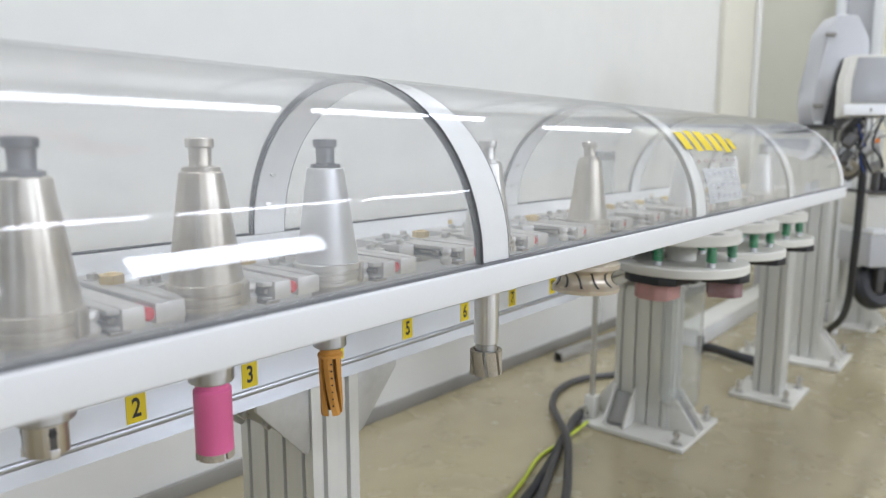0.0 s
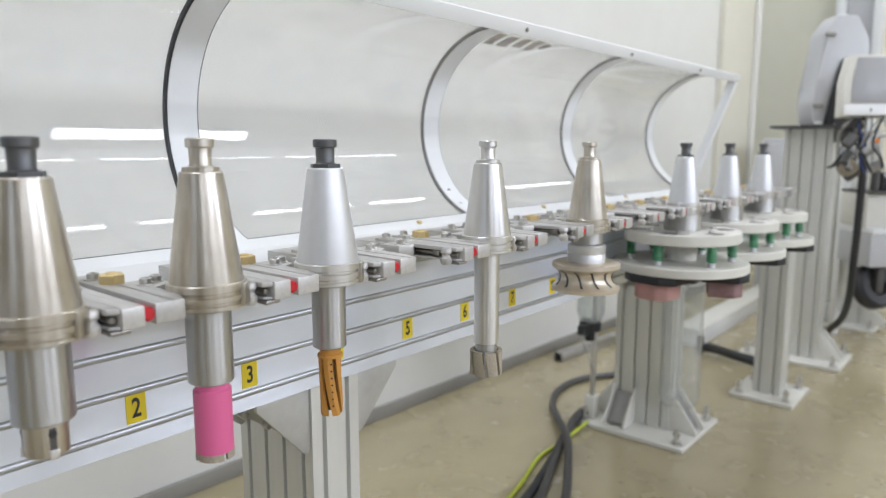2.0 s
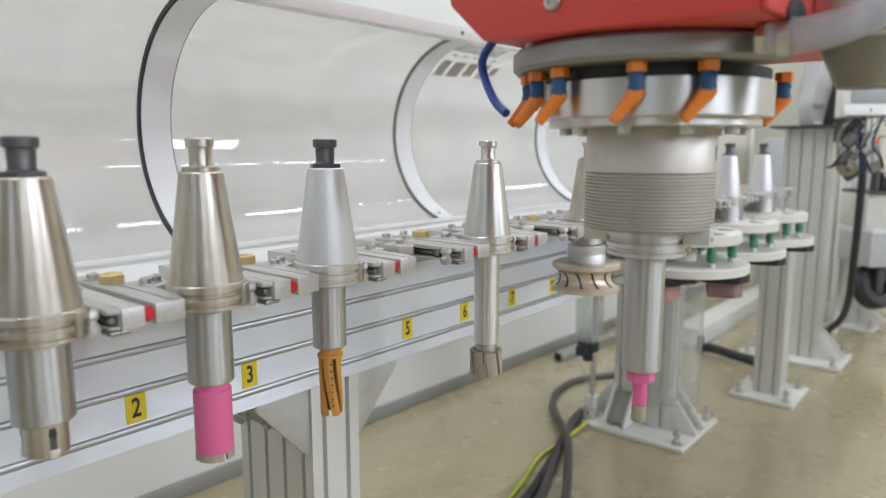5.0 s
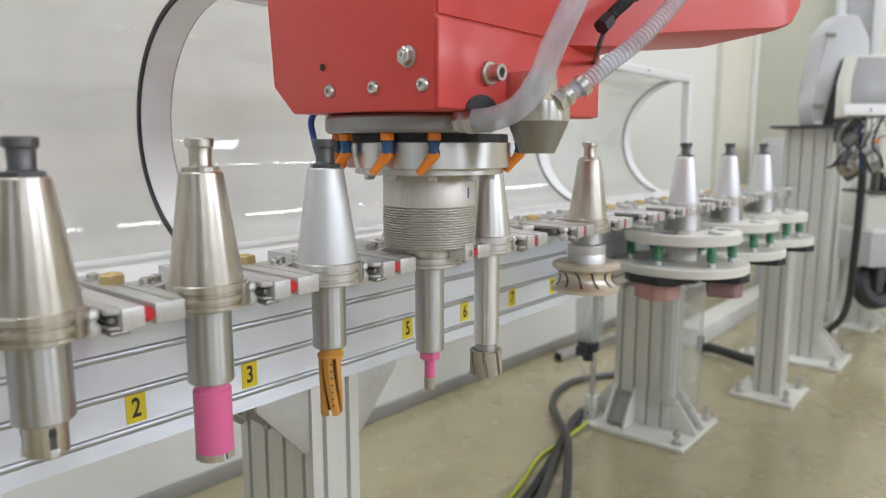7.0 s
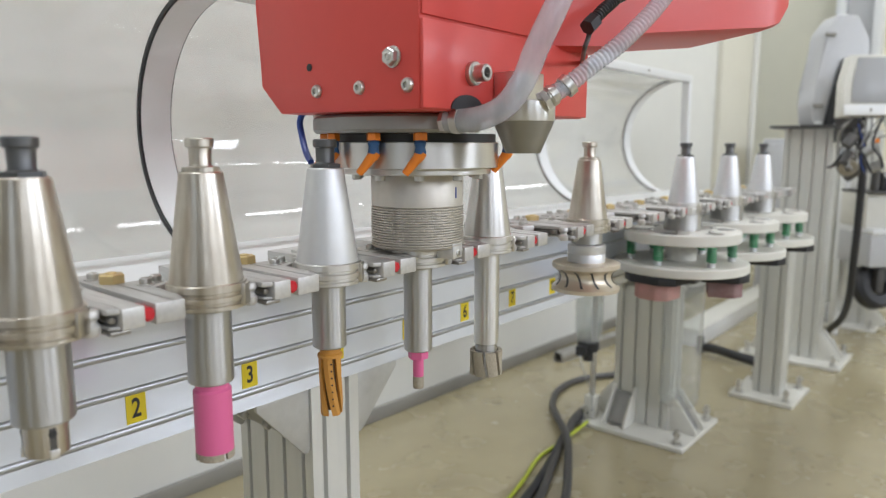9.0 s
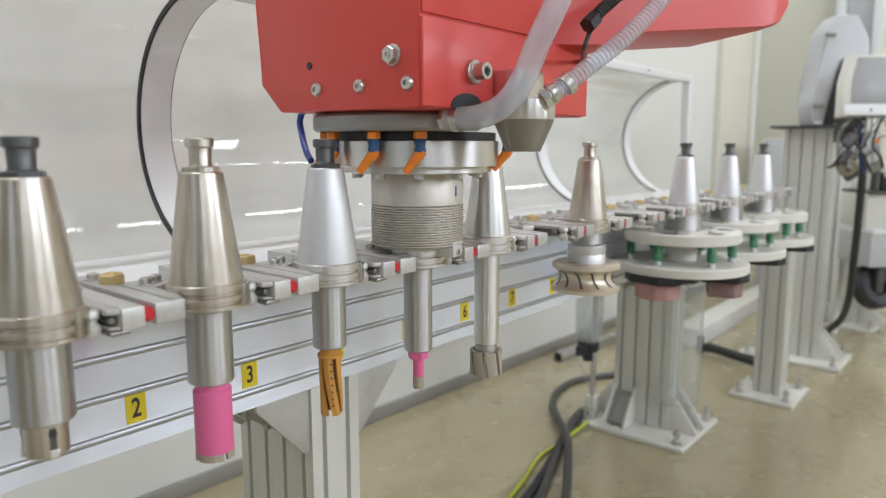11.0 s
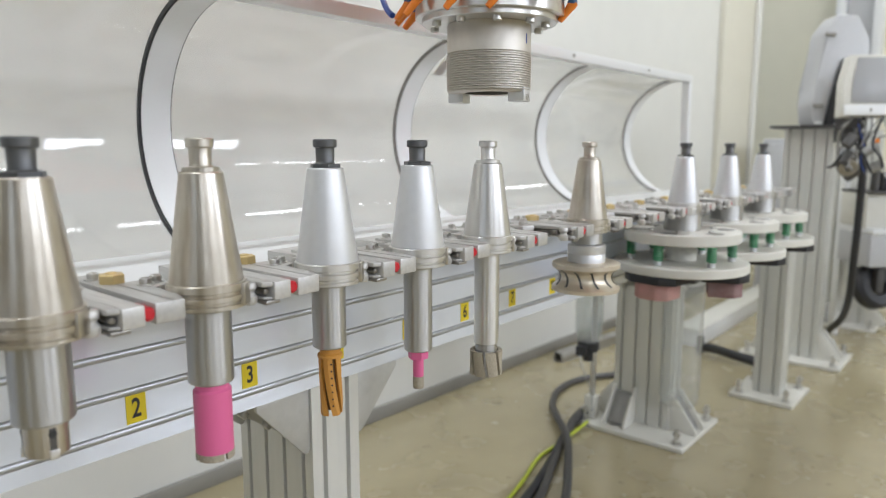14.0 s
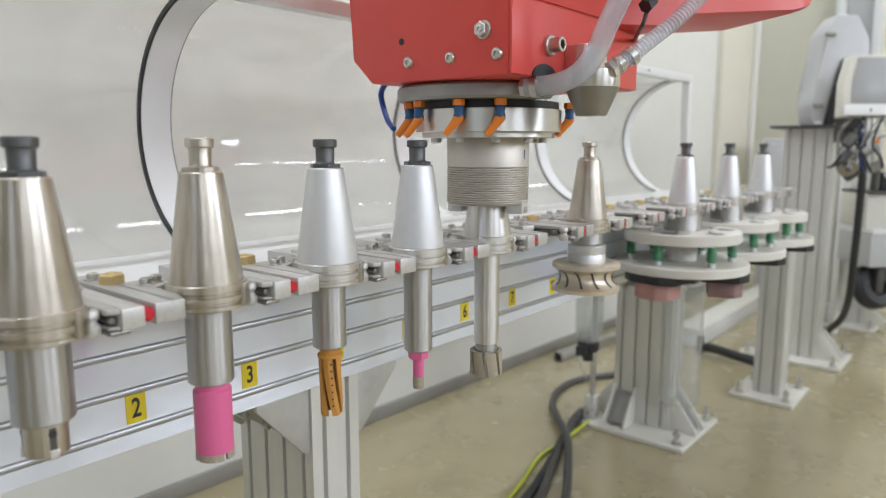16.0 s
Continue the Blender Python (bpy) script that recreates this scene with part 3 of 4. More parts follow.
# long shank with slotted crown
t4 = holder(4, "steep-taper polished holder with slotted grit crown", STEEL_BRIGHT, STEEL_BRIGHT, 0.0182, -0.2885, CHROME, washer=False)
part("crown_neck", lathe([(0, -0.2885), (0.0160, -0.2885), (0.0160, -0.302), (0.0185, -0.304), (0.0185, -0.322), (0, -0.322)], 36), COLLAR, t4)
notched_crown(0.0240, 0.006, -0.3345, -0.2985, 7, 7.0, GRIT, t4, "coarse diamond grit crown segment")

# profile wheel
t6 = holder(6, "steep-taper holder with grooved bronze profile wheel", STEEL, STEEL, 0.0272, -0.172, washer=False)
part("spacer_ring", lathe([(0, -0.172), (0.031, -0.172), (0.0335, -0.174), (0.0335, -0.188), (0.0328, -0.189), (0.0335, -0.190), (0.0335, -0.205), (0, -0.205)], 44), STEEL_SATIN, t6, "pale steel spacer ring")
wheel = part("profile_wheel", lathe([(0, -0.205), (0.052, -0.203), (0.0600, -0.206), (0.0605, -0.213), (0.0555, -0.2165), (0.048, -0.222), (0.0455, -0.230), (0.048, -0.238), (0.0555, -0.2445), (0.0605, -0.249), (0.0600, -0.2555), (0.050, -0.2575), (0, -0.2575)], 64), BRONZE, t6, "bronze grinding wheel with concave rim")
# Dark strips slightly proud of the rim imitate the shade in its grooves.
for i in range(12):
    bm = bmesh.new()
    rows = []
    for k, (r, z) in enumerate(((0.0560, -0.2165), (0.0486, -0.222), (0.0462, -0.230), (0.0486, -0.238), (0.0560, -0.2445))):
        rows.append([bm.verts.new(((r + d) * math.cos(a), (r + d) * math.sin(a), z)) for d, a in ((0.0004, k * 0.06 - 0.04), (0.0004, k * 0.06 + 0.04), (-0.002, k * 0.06 + 0.04), (-0.002, k * 0.06 - 0.04))])
    for a, b in zip(rows, rows[1:]):
        for k in range(4):
            bm.faces.new((a[k], a[(k + 1) % 4], b[(k + 1) % 4], b[k]))
    part("groove", bm, BLACK_STUD, wheel, at=pose(0, 0, 0, 0, 0, 30 * i + 8))


def satellite_head(k, blocks=True):
    """A holder with two spring-mounted plates and abrasive blocks beneath."""
    ob = holder(k, "steep-taper holder with spring-mounted polishing plate and blocks" if blocks else "steep-taper holder with spring-mounted cream plates", STEEL_SATIN, BLACK_STUD, 0.040, -0.190)
    up = part("upper_plate", lathe([(0, -0.188), (0.126, -0.188), (0.128, -0.190), (0.128, -0.210), (0.126, -0.212), (0, -0.212)], 64), CREAM, ob, "cream round plate")
    lo = part("lower_plate", lathe([(0, -0.258), (0.146, -0.258), (0.148, -0.260), (0.148, -0.276), (0.146, -0.278), (0, -0.278)], 64), CREAM, ob, "cream round plate")
    part("hub", rod(0.034, -0.258, -0.212, 32), CREAM, ob)
    for i in range(6):
        a = 60 * i + 55.8
        x, y = 0.110 * math.cos(radians(a)), 0.110 * math.sin(radians(a))
        coil = [(x + 0.0092 * math.cos(u), y + 0.0092 * math.sin(u), -0.2135 - 0.034 * u / (2 * math.pi * 6)) for u in [2 * math.pi * 6 * j / 72 for j in range(73)]]
        part("spring", sweep(coil, 0.0020, 6, 1), GREEN, ob, "green coil spring")
        part("guide_pin", lathe([(0, -0.212), (0.0058, -0.212), (0.0058, -0.2475), (0.0085, -0.2485), (0.0085, -0.2579), (0, -0.2579)], 14), STEEL_SATIN, ob, "steel guide pin", pose(x, y, 0))
        part("plate_screw", cap_screw(0.0065, 0.004), BOLT, up, at=pose(0.075 * math.cos(radians(a + 20)), 0.075 * math.sin(radians(a + 20)), -0.188))
    # Flat dark discs paint the shade of round recesses; nothing is sunk.
    for i in range(6):
        a = radians(60 * i + 5)
        part("plate_recess", rod(0.019, 0, 0.0006, 24, 0.0002), DARK_STEEL, up, "flat dark disc for the shade in a round recess", pose(0.098 * math.cos(a), 0.098 * math.sin(a), -0.188))
    for i in range(3):
        a = 120 * i + 170.8
        m = pose(0.094 * math.cos(radians(a)), 0.094 * math.sin(radians(a)), 0, 0, 0, a)
        block = [(-0.034, -0.040), (0.022, -0.043), (0.040, -0.022), (0.040, 0.022), (0.022, 0.043), (-0.034, 0.040)]
        backing = [(-0.048, -0.064), (0.030, -0.064), (0.052, -0.035), (0.052, 0.035), (0.030, 0.064), (-0.048, 0.064)]
        part("backing", prism(backing, -0.2965, -0.2783, 0.002), BLACK, ob, "black rubber backing", m)
        if blocks:
            part("abrasive_block", prism(block, -0.334, -0.2967, 0.004), PINK_PAD if i != 1 else PURPLE_PAD, ob, "worn pink abrasive block" if i != 1 else "dark red mottled abrasive block", m)
    return ob


satellite_head(9)
head_two = satellite_head(11, False)
copy_thing(head_two, pose(TOOL_X + FORK_STEP * 13, TOOL_Y, EYE))


# ---- the hood ----
HOOD_R, HOOD_Y, HOOD_Z = 0.198, 0.617, EYE - 0.1215
PIVOT_Y, PIVOT_Z = 0.843, EYE - 0.198
RING_X = (-0.044, 0.556, 1.156, 1.756, 2.336)
hood = thing("safety_hood", "clear half-round acrylic hood with white ribs, hinged open", "hood", pose(0, PIVOT_Y, PIVOT_Z))


def arc(x0, x1, r0, r1, a0=0.0, a1=180.0, seg=48):
    """A half-round strip over the tools; angles from the front edge upwards."""
    bm = bmesh.new()
    rings = []
    for i in range(seg + 1):
        a = radians(a0 + (a1 - a0) * i / seg)
        rings.append([bm.verts.new((x, HOOD_Y - PIVOT_Y - r * math.cos(a), HOOD_Z - PIVOT_Z + r * math.sin(a))) for x, r in ((x0, r0), (x1, r0), (x1, r1), (x0, r1))])
    for a, b in zip(rings, rings[1:]):
        for k in range(4):
            bm.faces.new((a[k], a[(k + 1) % 4], b[(k + 1) % 4], b[k]))
    bm.faces.new(rings[0])
    bm.faces.new(rings[-1][::-1])
    return bm


for k, x in enumerate(RING_X):
    rib = part("rib", arc(x, x + 0.05, HOOD_R - 0.004, HOOD_R + 0.001), WHITE, hood, "white painted half-round rib")
    part("gasket", arc(x - 0.004, x - 0.0002, HOOD_R - 0.003, HOOD_R + (0.0062, 0.0048, 0.0032, 0.002, 0.0014)[k]), BLACK if k < 2 else GASKET_GREY, rib, "black rubber edge strip")
    part("edge_line", arc(x + 0.0502, x + 0.0518, HOOD_R - 0.0035, HOOD_R + 0.001), DARK_PLATE, rib, "thin dark edge line")
    for a in (154, 167):
        m = Matrix.Translation((x + 0.02, HOOD_Y - PIVOT_Y - (HOOD_R - 0.0042) * math.cos(radians(a)), HOOD_Z - PIVOT_Z + (HOOD_R - 0.0042) * math.sin(radians(a)))) @ pose(0, 0, 0, a - 90, 0, 0) @ pose(0, 0, 0, 180, 0, 0)
        part("rib_bolt", hexagon(0.0055, 0, 0.004), BOLT, rib, at=m)
for a, b in zip(RING_X, RING_X[1:]):
    sheet = part("panel", arc(a + 0.0, b + 0.0, HOOD_R + 0.0015, HOOD_R + 0.0045, 1, 179), ACRYLIC, hood, "clear curved acrylic sheet")
    sheet.visible_shadow = False
HY, HZ = HOOD_Y - PIVOT_Y, HOOD_Z - PIVOT_Z
part("front_bar", box(-0.60, 2.376, HY - HOOD_R - 0.012, HY - HOOD_R + 0.012, HZ - 0.030, HZ - 0.0005, 0.0015), WHITE, hood, "white front bar of the hood")
# Dark screw heads stand in for the holes under the front bar.
for k in range(5):
    part("bar_screw", cap_screw(0.0045, 0.0018), DARK_STEEL, hood, at=Matrix.Translation((0.22 + 0.45 * k, HY - HOOD_R, HZ - 0.030)) @ pose(0, 0, 0, 180, 0, 0))
part("bar_gasket", box(-0.60, 2.37, HY - HOOD_R - 0.006, HY - HOOD_R + 0.009, HZ - 0.0003, HZ + 0.0022, 0), SLOT, hood, "black seal along the front bar")
part("rear_bar", box(-0.60, 2.376, HY + HOOD_R - 0.005, HY + HOOD_R + 0.006, HZ - 0.034, HZ - 0.0005, 0.0015), WHITE, hood, "white rear bar of the hood")
part("rear_gasket", box(-0.60, 2.37, HY + HOOD_R - 0.004, HY + HOOD_R + 0.006, HZ - 0.0003, HZ + 0.0022, 0), BLACK, hood, "black seal along the rear bar")
for k in range(6):
    part("rear_bolt", hexagon(0.0058, 0, 0.004), BRASS, hood, "yellow plated bolt", pose(-0.02 + 0.45 * k + 0.1, HY + HOOD_R - 0.005, HZ - 0.018, 90, 0, 0))
part("end_bar", box(2.350, 2.3755, HY - HOOD_R + 0.0125, HY + HOOD_R - 0.0105, HZ - 0.0295, HZ - 0.004, 0.0015), WHITE, hood, "white crossbar at the end of the hood")
for x in (0.2, 1.0, 1.55, 2.2):
    part("hinge_lever", box(x - 0.008, x + 0.008, -0.02, HY + HOOD_R, HZ - 0.045, HZ - 0.021, 0.002), STEEL_SATIN, hood, "steel hinge lever")


def on_hood(name, x, a, w, h, mat, parent, lift=0.0052, shear=0.0, label=""):
    """A small flat mark on the sheet: x along the hood, a its angle up from the front edge."""
    da = math.degrees(h / HOOD_R)
    return part(name, arc(x - w / 2, x + w / 2, HOOD_R + lift, HOOD_R + lift + 0.0004, a - da / 2, a + da / 2, 8), mat, parent, label)


# yellow vinyl shapes of the maker's mark; a brown layer paints their shaded back
def vinyl(x, a, w, h):
    ob = on_hood("vinyl_shape", x, a, w, h, PRINT_AND_SHADE, hood, 0.0047)
    on_hood("vinyl_face", x, a, w, h, YELLOW, ob, 0.0052, label="yellow vinyl face")


for x, a, w, h in ((1.205, 43, 0.034, 0.034), (1.247, 43, 0.030, 0.042), (1.290, 43, 0.040, 0.040), (1.336, 42, 0.034, 0.036), (1.378, 42, 0.032, 0.042), (1.416, 41, 0.026, 0.022)):
    vinyl(1.203 + (x - 1.205) * 1.13, a - 2.5, w, h + 0.004)
for k in range(6):
    on_hood("writing_bar", 1.215 + 0.037 * k, 28, 0.014, 0.006, PRINT_AND_SHADE, hood, 0.0047)
on_hood("frosted_label", 1.305, 15, 0.18, 0.062, FROSTED, hood, 0.0046, label="frosted label with small print")
for r_ in range(3):
    for k in range(5):
        on_hood("writing_bar", 1.245 + 0.031 * k, 9 + 6 * r_, 0.020, 0.006, PALE_PRINT, hood, 0.0049)


# ---- the robot's spindle head ----
HOME = (TOOL_X + 3 * FORK_STEP, TOOL_Y, EYE)
robot = thing("robot_spindle_head", "red robot milling head with steel spindle, orange coolant nozzles and hoses", "robot head", pose(*HOME))


def spindle():
    prof = [(0.026, -0.10), (0.0345, -0.1258), (0.055, -0.1258), (0.0575, -0.1242)]
    z = -0.1232
    while z < -0.0765:
        prof += [(0.0560, z), (0.0590, z + 0.0008), (0.0590, z + 0.0018), (0.0560, z + 0.0026)]
        z += 0.0031
    prof += [(0.0568, -0.0738), (0.0582, -0.0728), (0.0582, -0.0355), (0.057, -0.0337), (0, -0.0337)]
    nose = part("spindle_nose", lathe(prof, 64), NOSE, robot, "satin steel spindle nose with ringed thread")
    part("spindle_bore", lathe([(0, -0.0340), (0.0196, -0.036), (0.0327, -0.1256)], 40), DARK_PLATE, nose, "dark tapered bore")
    for a in (-77, 103):
        part("drive_lug", box(0.034, 0.0575, -0.0125, 0.0125, -0.1385, -0.1190, 0.0012), STEEL_SATIN, nose, "steel drive lug", pose(0, 0, 0, 0, 0, a))
        part("lug_screw", cap_screw(0.0045, 0.0015), BOLT, nose, at=pose(0.0575 * math.cos(radians(a)), 0.0575 * math.sin(radians(a)), -0.132, 0, 90, a))
    part("mark", box(0.0580, 0.0587, -0.0011, 0.0011, -0.0625, -0.0495, 0), BLUE_HOSE, nose, "blue pen mark", pose(0, 0, 0, 0, 0, -84))
    part("spindle_flange", lathe([(0, -0.0336), (0.0925, -0.0336), (0.0935, -0.0326), (0.0935, -0.0262), (0.1015, -0.0260), (0.1025, -0.0250), (0.1025, 0.0040), (0.1010, 0.0046), (0, 0.0046)], 72), STEEL_BRIGHT, robot, "bright turned steel flange")
    part("seal_ring", lathe([(0, 0.0047), (0.0985, 0.0047), (0.0985, 0.0146), (0, 0.0146)], 64), BLACK, robot, "black seal ring")
    for i in range(10):
        part("flange_screw", cap_screw(0.0062, 0.0065), BOLT, robot, at=Matrix.Translation((0.078 * math.cos(radians(36 * i + 8)), 0.078 * math.sin(radians(36 * i + 8)), -0.0336)) @ pose(0, 0, 0, 180, 0, 0))


spindle()
part("coolant_ring", lathe([(0.08, 0.0150), (0.124, 0.0150), (0.128, 0.0185), (0.128, 0.0320), (0.125, 0.0352), (0.08, 0.0352)], 48, None, None, 88, 168, True), CAST, robot, "grey coolant ring segment")
for x, y, z in ((-0.062, 0.105, 0.026), (-0.105, 0.065, 0.0352)):
    part("ring_screw", cap_screw(0.0055, 0.004), BOLT, robot, at=pose(x, y, z))
part("head_body", join(None, prism([(-0.129, 0.036), (0.0915, 0.0375), (0.1275, 0.0705), (0.133, 0.16), (0.133, 0.45), (-0.129, 0.45)], -0.1385, 0.186, 0.0022), Matrix(((0, 0, 1, 0), (1, 0, 0, 0), (0, 1, 0, 0), (0, 0, 0, 1)))), RED, robot, "red painted housing with bevelled corner")
part("side_plate", box(-0.1375, 0.189, -0.1335, -0.1292, 0.0375, 0.1225, 0.0012), RED, robot, "red painted side plate")
part("upper_plate", box(-0.1365, 0.189, -0.1318, -0.1292, 0.1262, 0.44, 0.0012), RED, robot, "red painted upper side plate")
for y, z in ((-0.1145, 0.0600), (-0.0452, 0.0608), (0.0238, 0.0605)):
    part("face_bolt", lathe([(0.0075, 0), (0.0075, 0.002), (0.006, 0.0042), (0.003, 0.0048), (0.003, 0.002), (0, 0.002)], 20), BOLT, robot, "domed socket screw", pose(-0.1385, y, z, 0, -90, 0))
bm_nut = hexagon(0.0092, 0.002, 0.009)
rod(0.0108, 0, 0.0022, 24, 0.0005, bm_nut)
lathe([(0.0046, 0.008), (0.0046, 0.0098), (0.0036, 0.0104), (0.0022, 0.0104), (0.0022, 0.007), (0, 0.007)], 14, bm_nut)
part("face_nut", bm_nut, BOLT, robot, "large hexagon nut with washer", pose(-0.1385, -0.0945, 0.0884, 0, -90, 0))
# A black disc on the face imitates the shade in a hole.
part("face_hole", rod(0.0042, 0, 0.0012, 16, 0.0003), BLACK, robot, "", pose(-0.1385, 0.0362, 0.0872, 0, -90, 0))
bm_cap = cap_screw(0.0090, 0.020)
rod(0.0125, -0.001, 0.006, 24, 0.001, bm_cap)
part("side_bolt", bm_cap, BOLT, robot, "protruding socket screw with washer", pose(-0.060, -0.1335, 0.0755, 90, 0, 0))
# Nothing is cut out: a black half disc paints the opening's shade.
half = [(0.027 * math.cos(radians(a)), 0.0155 * math.sin(radians(a))) for a in range(0, 181, 12)]
part("side_opening", join(None, prism(half, 0, 0.0014), pose(-0.069, -0.1336, 0.0377, 90, 0, 0)), BLACK, robot, "black arched plate for the shade in an opening")
cone = lathe([(0, -0.0075), (0.0185, -0.0075), (0.0325, 0.0250), (0.0328, 0.0262), (0, 0.0262)], 40)
cone_top = part("probe_cone", lathe([(0, 0.0263), (0.0330, 0.0263), (0.0334, 0.0272), (0.0334, 0.0465), (0.0322, 0.0478), (0, 0.0478)], 40), CHROME, robot, "bright steel ring over a dull conical nozzle", pose(-0.018, -0.171, 0))
part("cone_tip", cone, CONE_GREY, cone_top, "dull grey tapered nozzle")
part("cone_block", box(-0.0225, 0.030, -0.1655, -0.1337, 0.0481, 0.0800, 0.0012), CHROME, robot, "polished steel clamping block")
part("block_bolt", hexagon(0.0072, 0, 0.006), BOLT, robot, "", pose(-0.0085, -0.1655, 0.0675, 90, 0, 0))


def hose_fitting(m):
    bm = hexagon(0.0118, 0, 0.007)
    rod(0.0098, 0.007, 0.018, 20, 0.001, bm)
    lathe([(0.0098, 0.009), (0.0116, 0.0098), (0.0116, 0.0142), (0.0098, 0.015)], 24, bm)
    part("hose_fitting", bm, BOLT, robot, "steel hose fitting with clamp", m)


hose_fitting(pose(-0.083, -0.112, 0.026, 90, 0, 8))
hose_fitting(pose(-0.026, -0.199, 0.045, 55, 0, 48))
clamp = lathe([(0.0098, -0.004), (0.0122, -0.004), (0.0122, 0.004), (0.0098, 0.004)], 24, None, None, 0, 360, True)
box(0.011, 0.019, -0.004, 0.004, -0.005, 0.005, 0.001, clamp)
part("hose_clamp", clamp, BOLT, robot, "steel hose clamp", pose(0.002, -0.2115, 0.063, 48, 0, 50))
clamp_b = lathe([(0.0118, -0.004), (0.0136, -0.004), (0.0136, 0.004), (0.0118, 0.004)], 24, None, None, 0, 360, True)
part("hose_clamp", clamp_b, BOLT, robot, "steel hose clamp", pose(-0.080, -0.130, 0.0265, 90, 0, 8))
part("milky_hose", sweep([(-0.082, -0.118, 0.0265), (-0.076, -0.153, 0.028), (-0.07, -0.181, 0.039), (-0.063, -0.199, 0.063), (-0.059, -0.212, 0.095), (-0.047, -0.226, 0.135), (-0.027, -0.232, 0.174), (0.006, -0.227, 0.25), (0.03, -0.2, 0.36)], 0.0126, 20, 30, None), HOSE, robot, "milky translucent plastic hose")
part("ribbed_hose", sweep([(-0.014, -0.203, 0.053), (0.003, -0.212, 0.064), (0.026, -0.228, 0.085), (0.052, -0.247, 0.109), (0.085, -0.263, 0.141), (0.114, -0.274, 0.173), (0.145, -0.285, 0.216), (0.17, -0.28, 0.3), (0.18, -0.26, 0.4)], 0.0092, 16, 70, None, (0.0050, 0.0006)), HOSE, robot, "clear hose with ringed wall")
part("black_conduit", sweep([(0.0747, -0.198, 0.1369), (0.0898, -0.203, 0.1519), (0.1109, -0.208, 0.1669), (0.1542, -0.22, 0.2028), (0.12, -0.2, 0.3)], 0.0068, 12, 24, None, (0.004, 0.0008)), BLACK, robot, "black corrugated conduit")
part("conduit_nut", hexagon(0.0098, -0.008, 0.008), BLACK, robot, "", Matrix.Translation((0.0747, -0.198, 0.1369)) @ Vector((0.0362, -0.01, 0.03)).to_track_quat("Z", "X").to_matrix().to_4x4())
part("thin_cable", sweep([(0.0747, -0.198, 0.1369), (0.0771, -0.194, 0.1231), (0.0755, -0.19, 0.1093), (0.1735, -0.1337, 0.1072)], 0.0028, 10, 10), DARK_PLATE, robot, "thin dark sensor cable")
part("blue_tube", sweep([(-0.068, 0.12, 0.06), (-0.070, 0.142, 0.035), (-0.070, 0.140, 0.015), (-0.078, 0.122, -0.008), (-0.085, 0.104, -0.020)], 0.0042, 10, 8), BLUE_HOSE, robot, "blue coolant tube")


def nozzle(a, r=0.113):
    """A jointed coolant nozzle under the ring."""
    left, down = Vector((-0.6445, 0.7646, 0)), Vector((0, 0, -1))
    base = Vector((r * math.cos(radians(a)), r * math.sin(radians(a)), 0.0149))
    top = part("nozzle", join(None, hexagon(0.0078, -0.0085, 0.0002), Matrix.Translation(base)), ORANGE, robot, "orange and blue jointed coolant nozzle")
    p = base + down * 0.0085
    part("joint", lathe([(0, 0.002), (0.005, 0.001), (0.0068, -0.003), (0.0055, -0.008), (0.0068, -0.013), (0.0055, -0.018), (0, -0.019)], 18), BLUE, top, "blue ball joint", Matrix.Translation(p))
    d = (left * 0.62 + down * 0.78).normalized()
    tip = lathe([(0, -0.001), (0.0060, 0), (0.0066, 0.006), (0.0058, 0.009), (0.0042, 0.031), (0.0028, 0.0315), (0.0028, 0.024), (0, 0.024)], 18)
    m = Matrix.Translation(p + down * 0.0155 - d * 0.004) @ d.to_track_quat("Z", "X").to_matrix().to_4x4()
    part("nozzle_tip", tip, ORANGE, top, "orange nozzle tip", m)


for a in (106, 124, 143, 162, 197, 224, 302):
    nozzle(a)


def arm_cover():
    """The red cowl of the robot arm, rising away from the head."""
    bm = bmesh.new()
    axis, side = Vector((0.816, -0.578, 0)), Vector((0.578, 0.816, 0))
    start = Vector((0.15, -0.165, 0))
    rows = []
    for s, low, w in ((-0.06, 0.118, 0.0), (0.02, 0.120, 0.0), (0.07, 0.138, 0.0), (0.245, 0.152, 0.0), (0.275, 0.161, 0.01), (0.30, 0.186, 0.025), (0.312, 0.235, 0.04)):
        c = start + axis * s
        ring = [(0.0 + w, low + 0.004), (0.012 + w, low), (0.17 - w, low), (0.185 - w, low + 0.012), (0.185 - w, 0.52), (0.0 + w, 0.52)]
        rows.append([bm.verts.new(c + side * a + Vector((0, 0, z))) for a, z in ring])
    for a, b in zip(rows, rows[1:]):
        for k in range(6):
            bm.faces.new((a[k], a[(k + 1) % 6], b[(k + 1) % 6], b[k]))
    bm.faces.new(rows[0][::-1])
    bm.faces.new(rows[-1])
    part("arm_cowl", bm, RED, robot, "curved red arm cowl")


arm_cover()


# ---- at the end of the rack ----
stand = thing("equipment_stand", "slotted aluminium upright on a bolted plate", "stand")
post(2.55, 0.625, 0.09, 0.09, 0.66, 0.236, 0.21, stand, gusset=False)
stand_b = thing("equipment_stand", "tall slotted aluminium upright carrying a grey controller", "stand")
post(3.10, 0.67, 0.18, 0.09, 0.945, 0.27, 0.38, stand_b)
part("top_shelf", box(2.98, 3.25, 0.53, 0.80, 0.9455, 0.956, 0.002), DARK_PLATE, stand_b, "dark steel shelf")
stand_c = thing("equipment_stand", "slotted aluminium upright behind the controller", "stand")
post(3.85, 0.62, 0.18, 0.09, 0.95, 0.27, 0.30, stand_c)

case = thing("controller_case", "pale grey moulded controller case with clips", "controller")
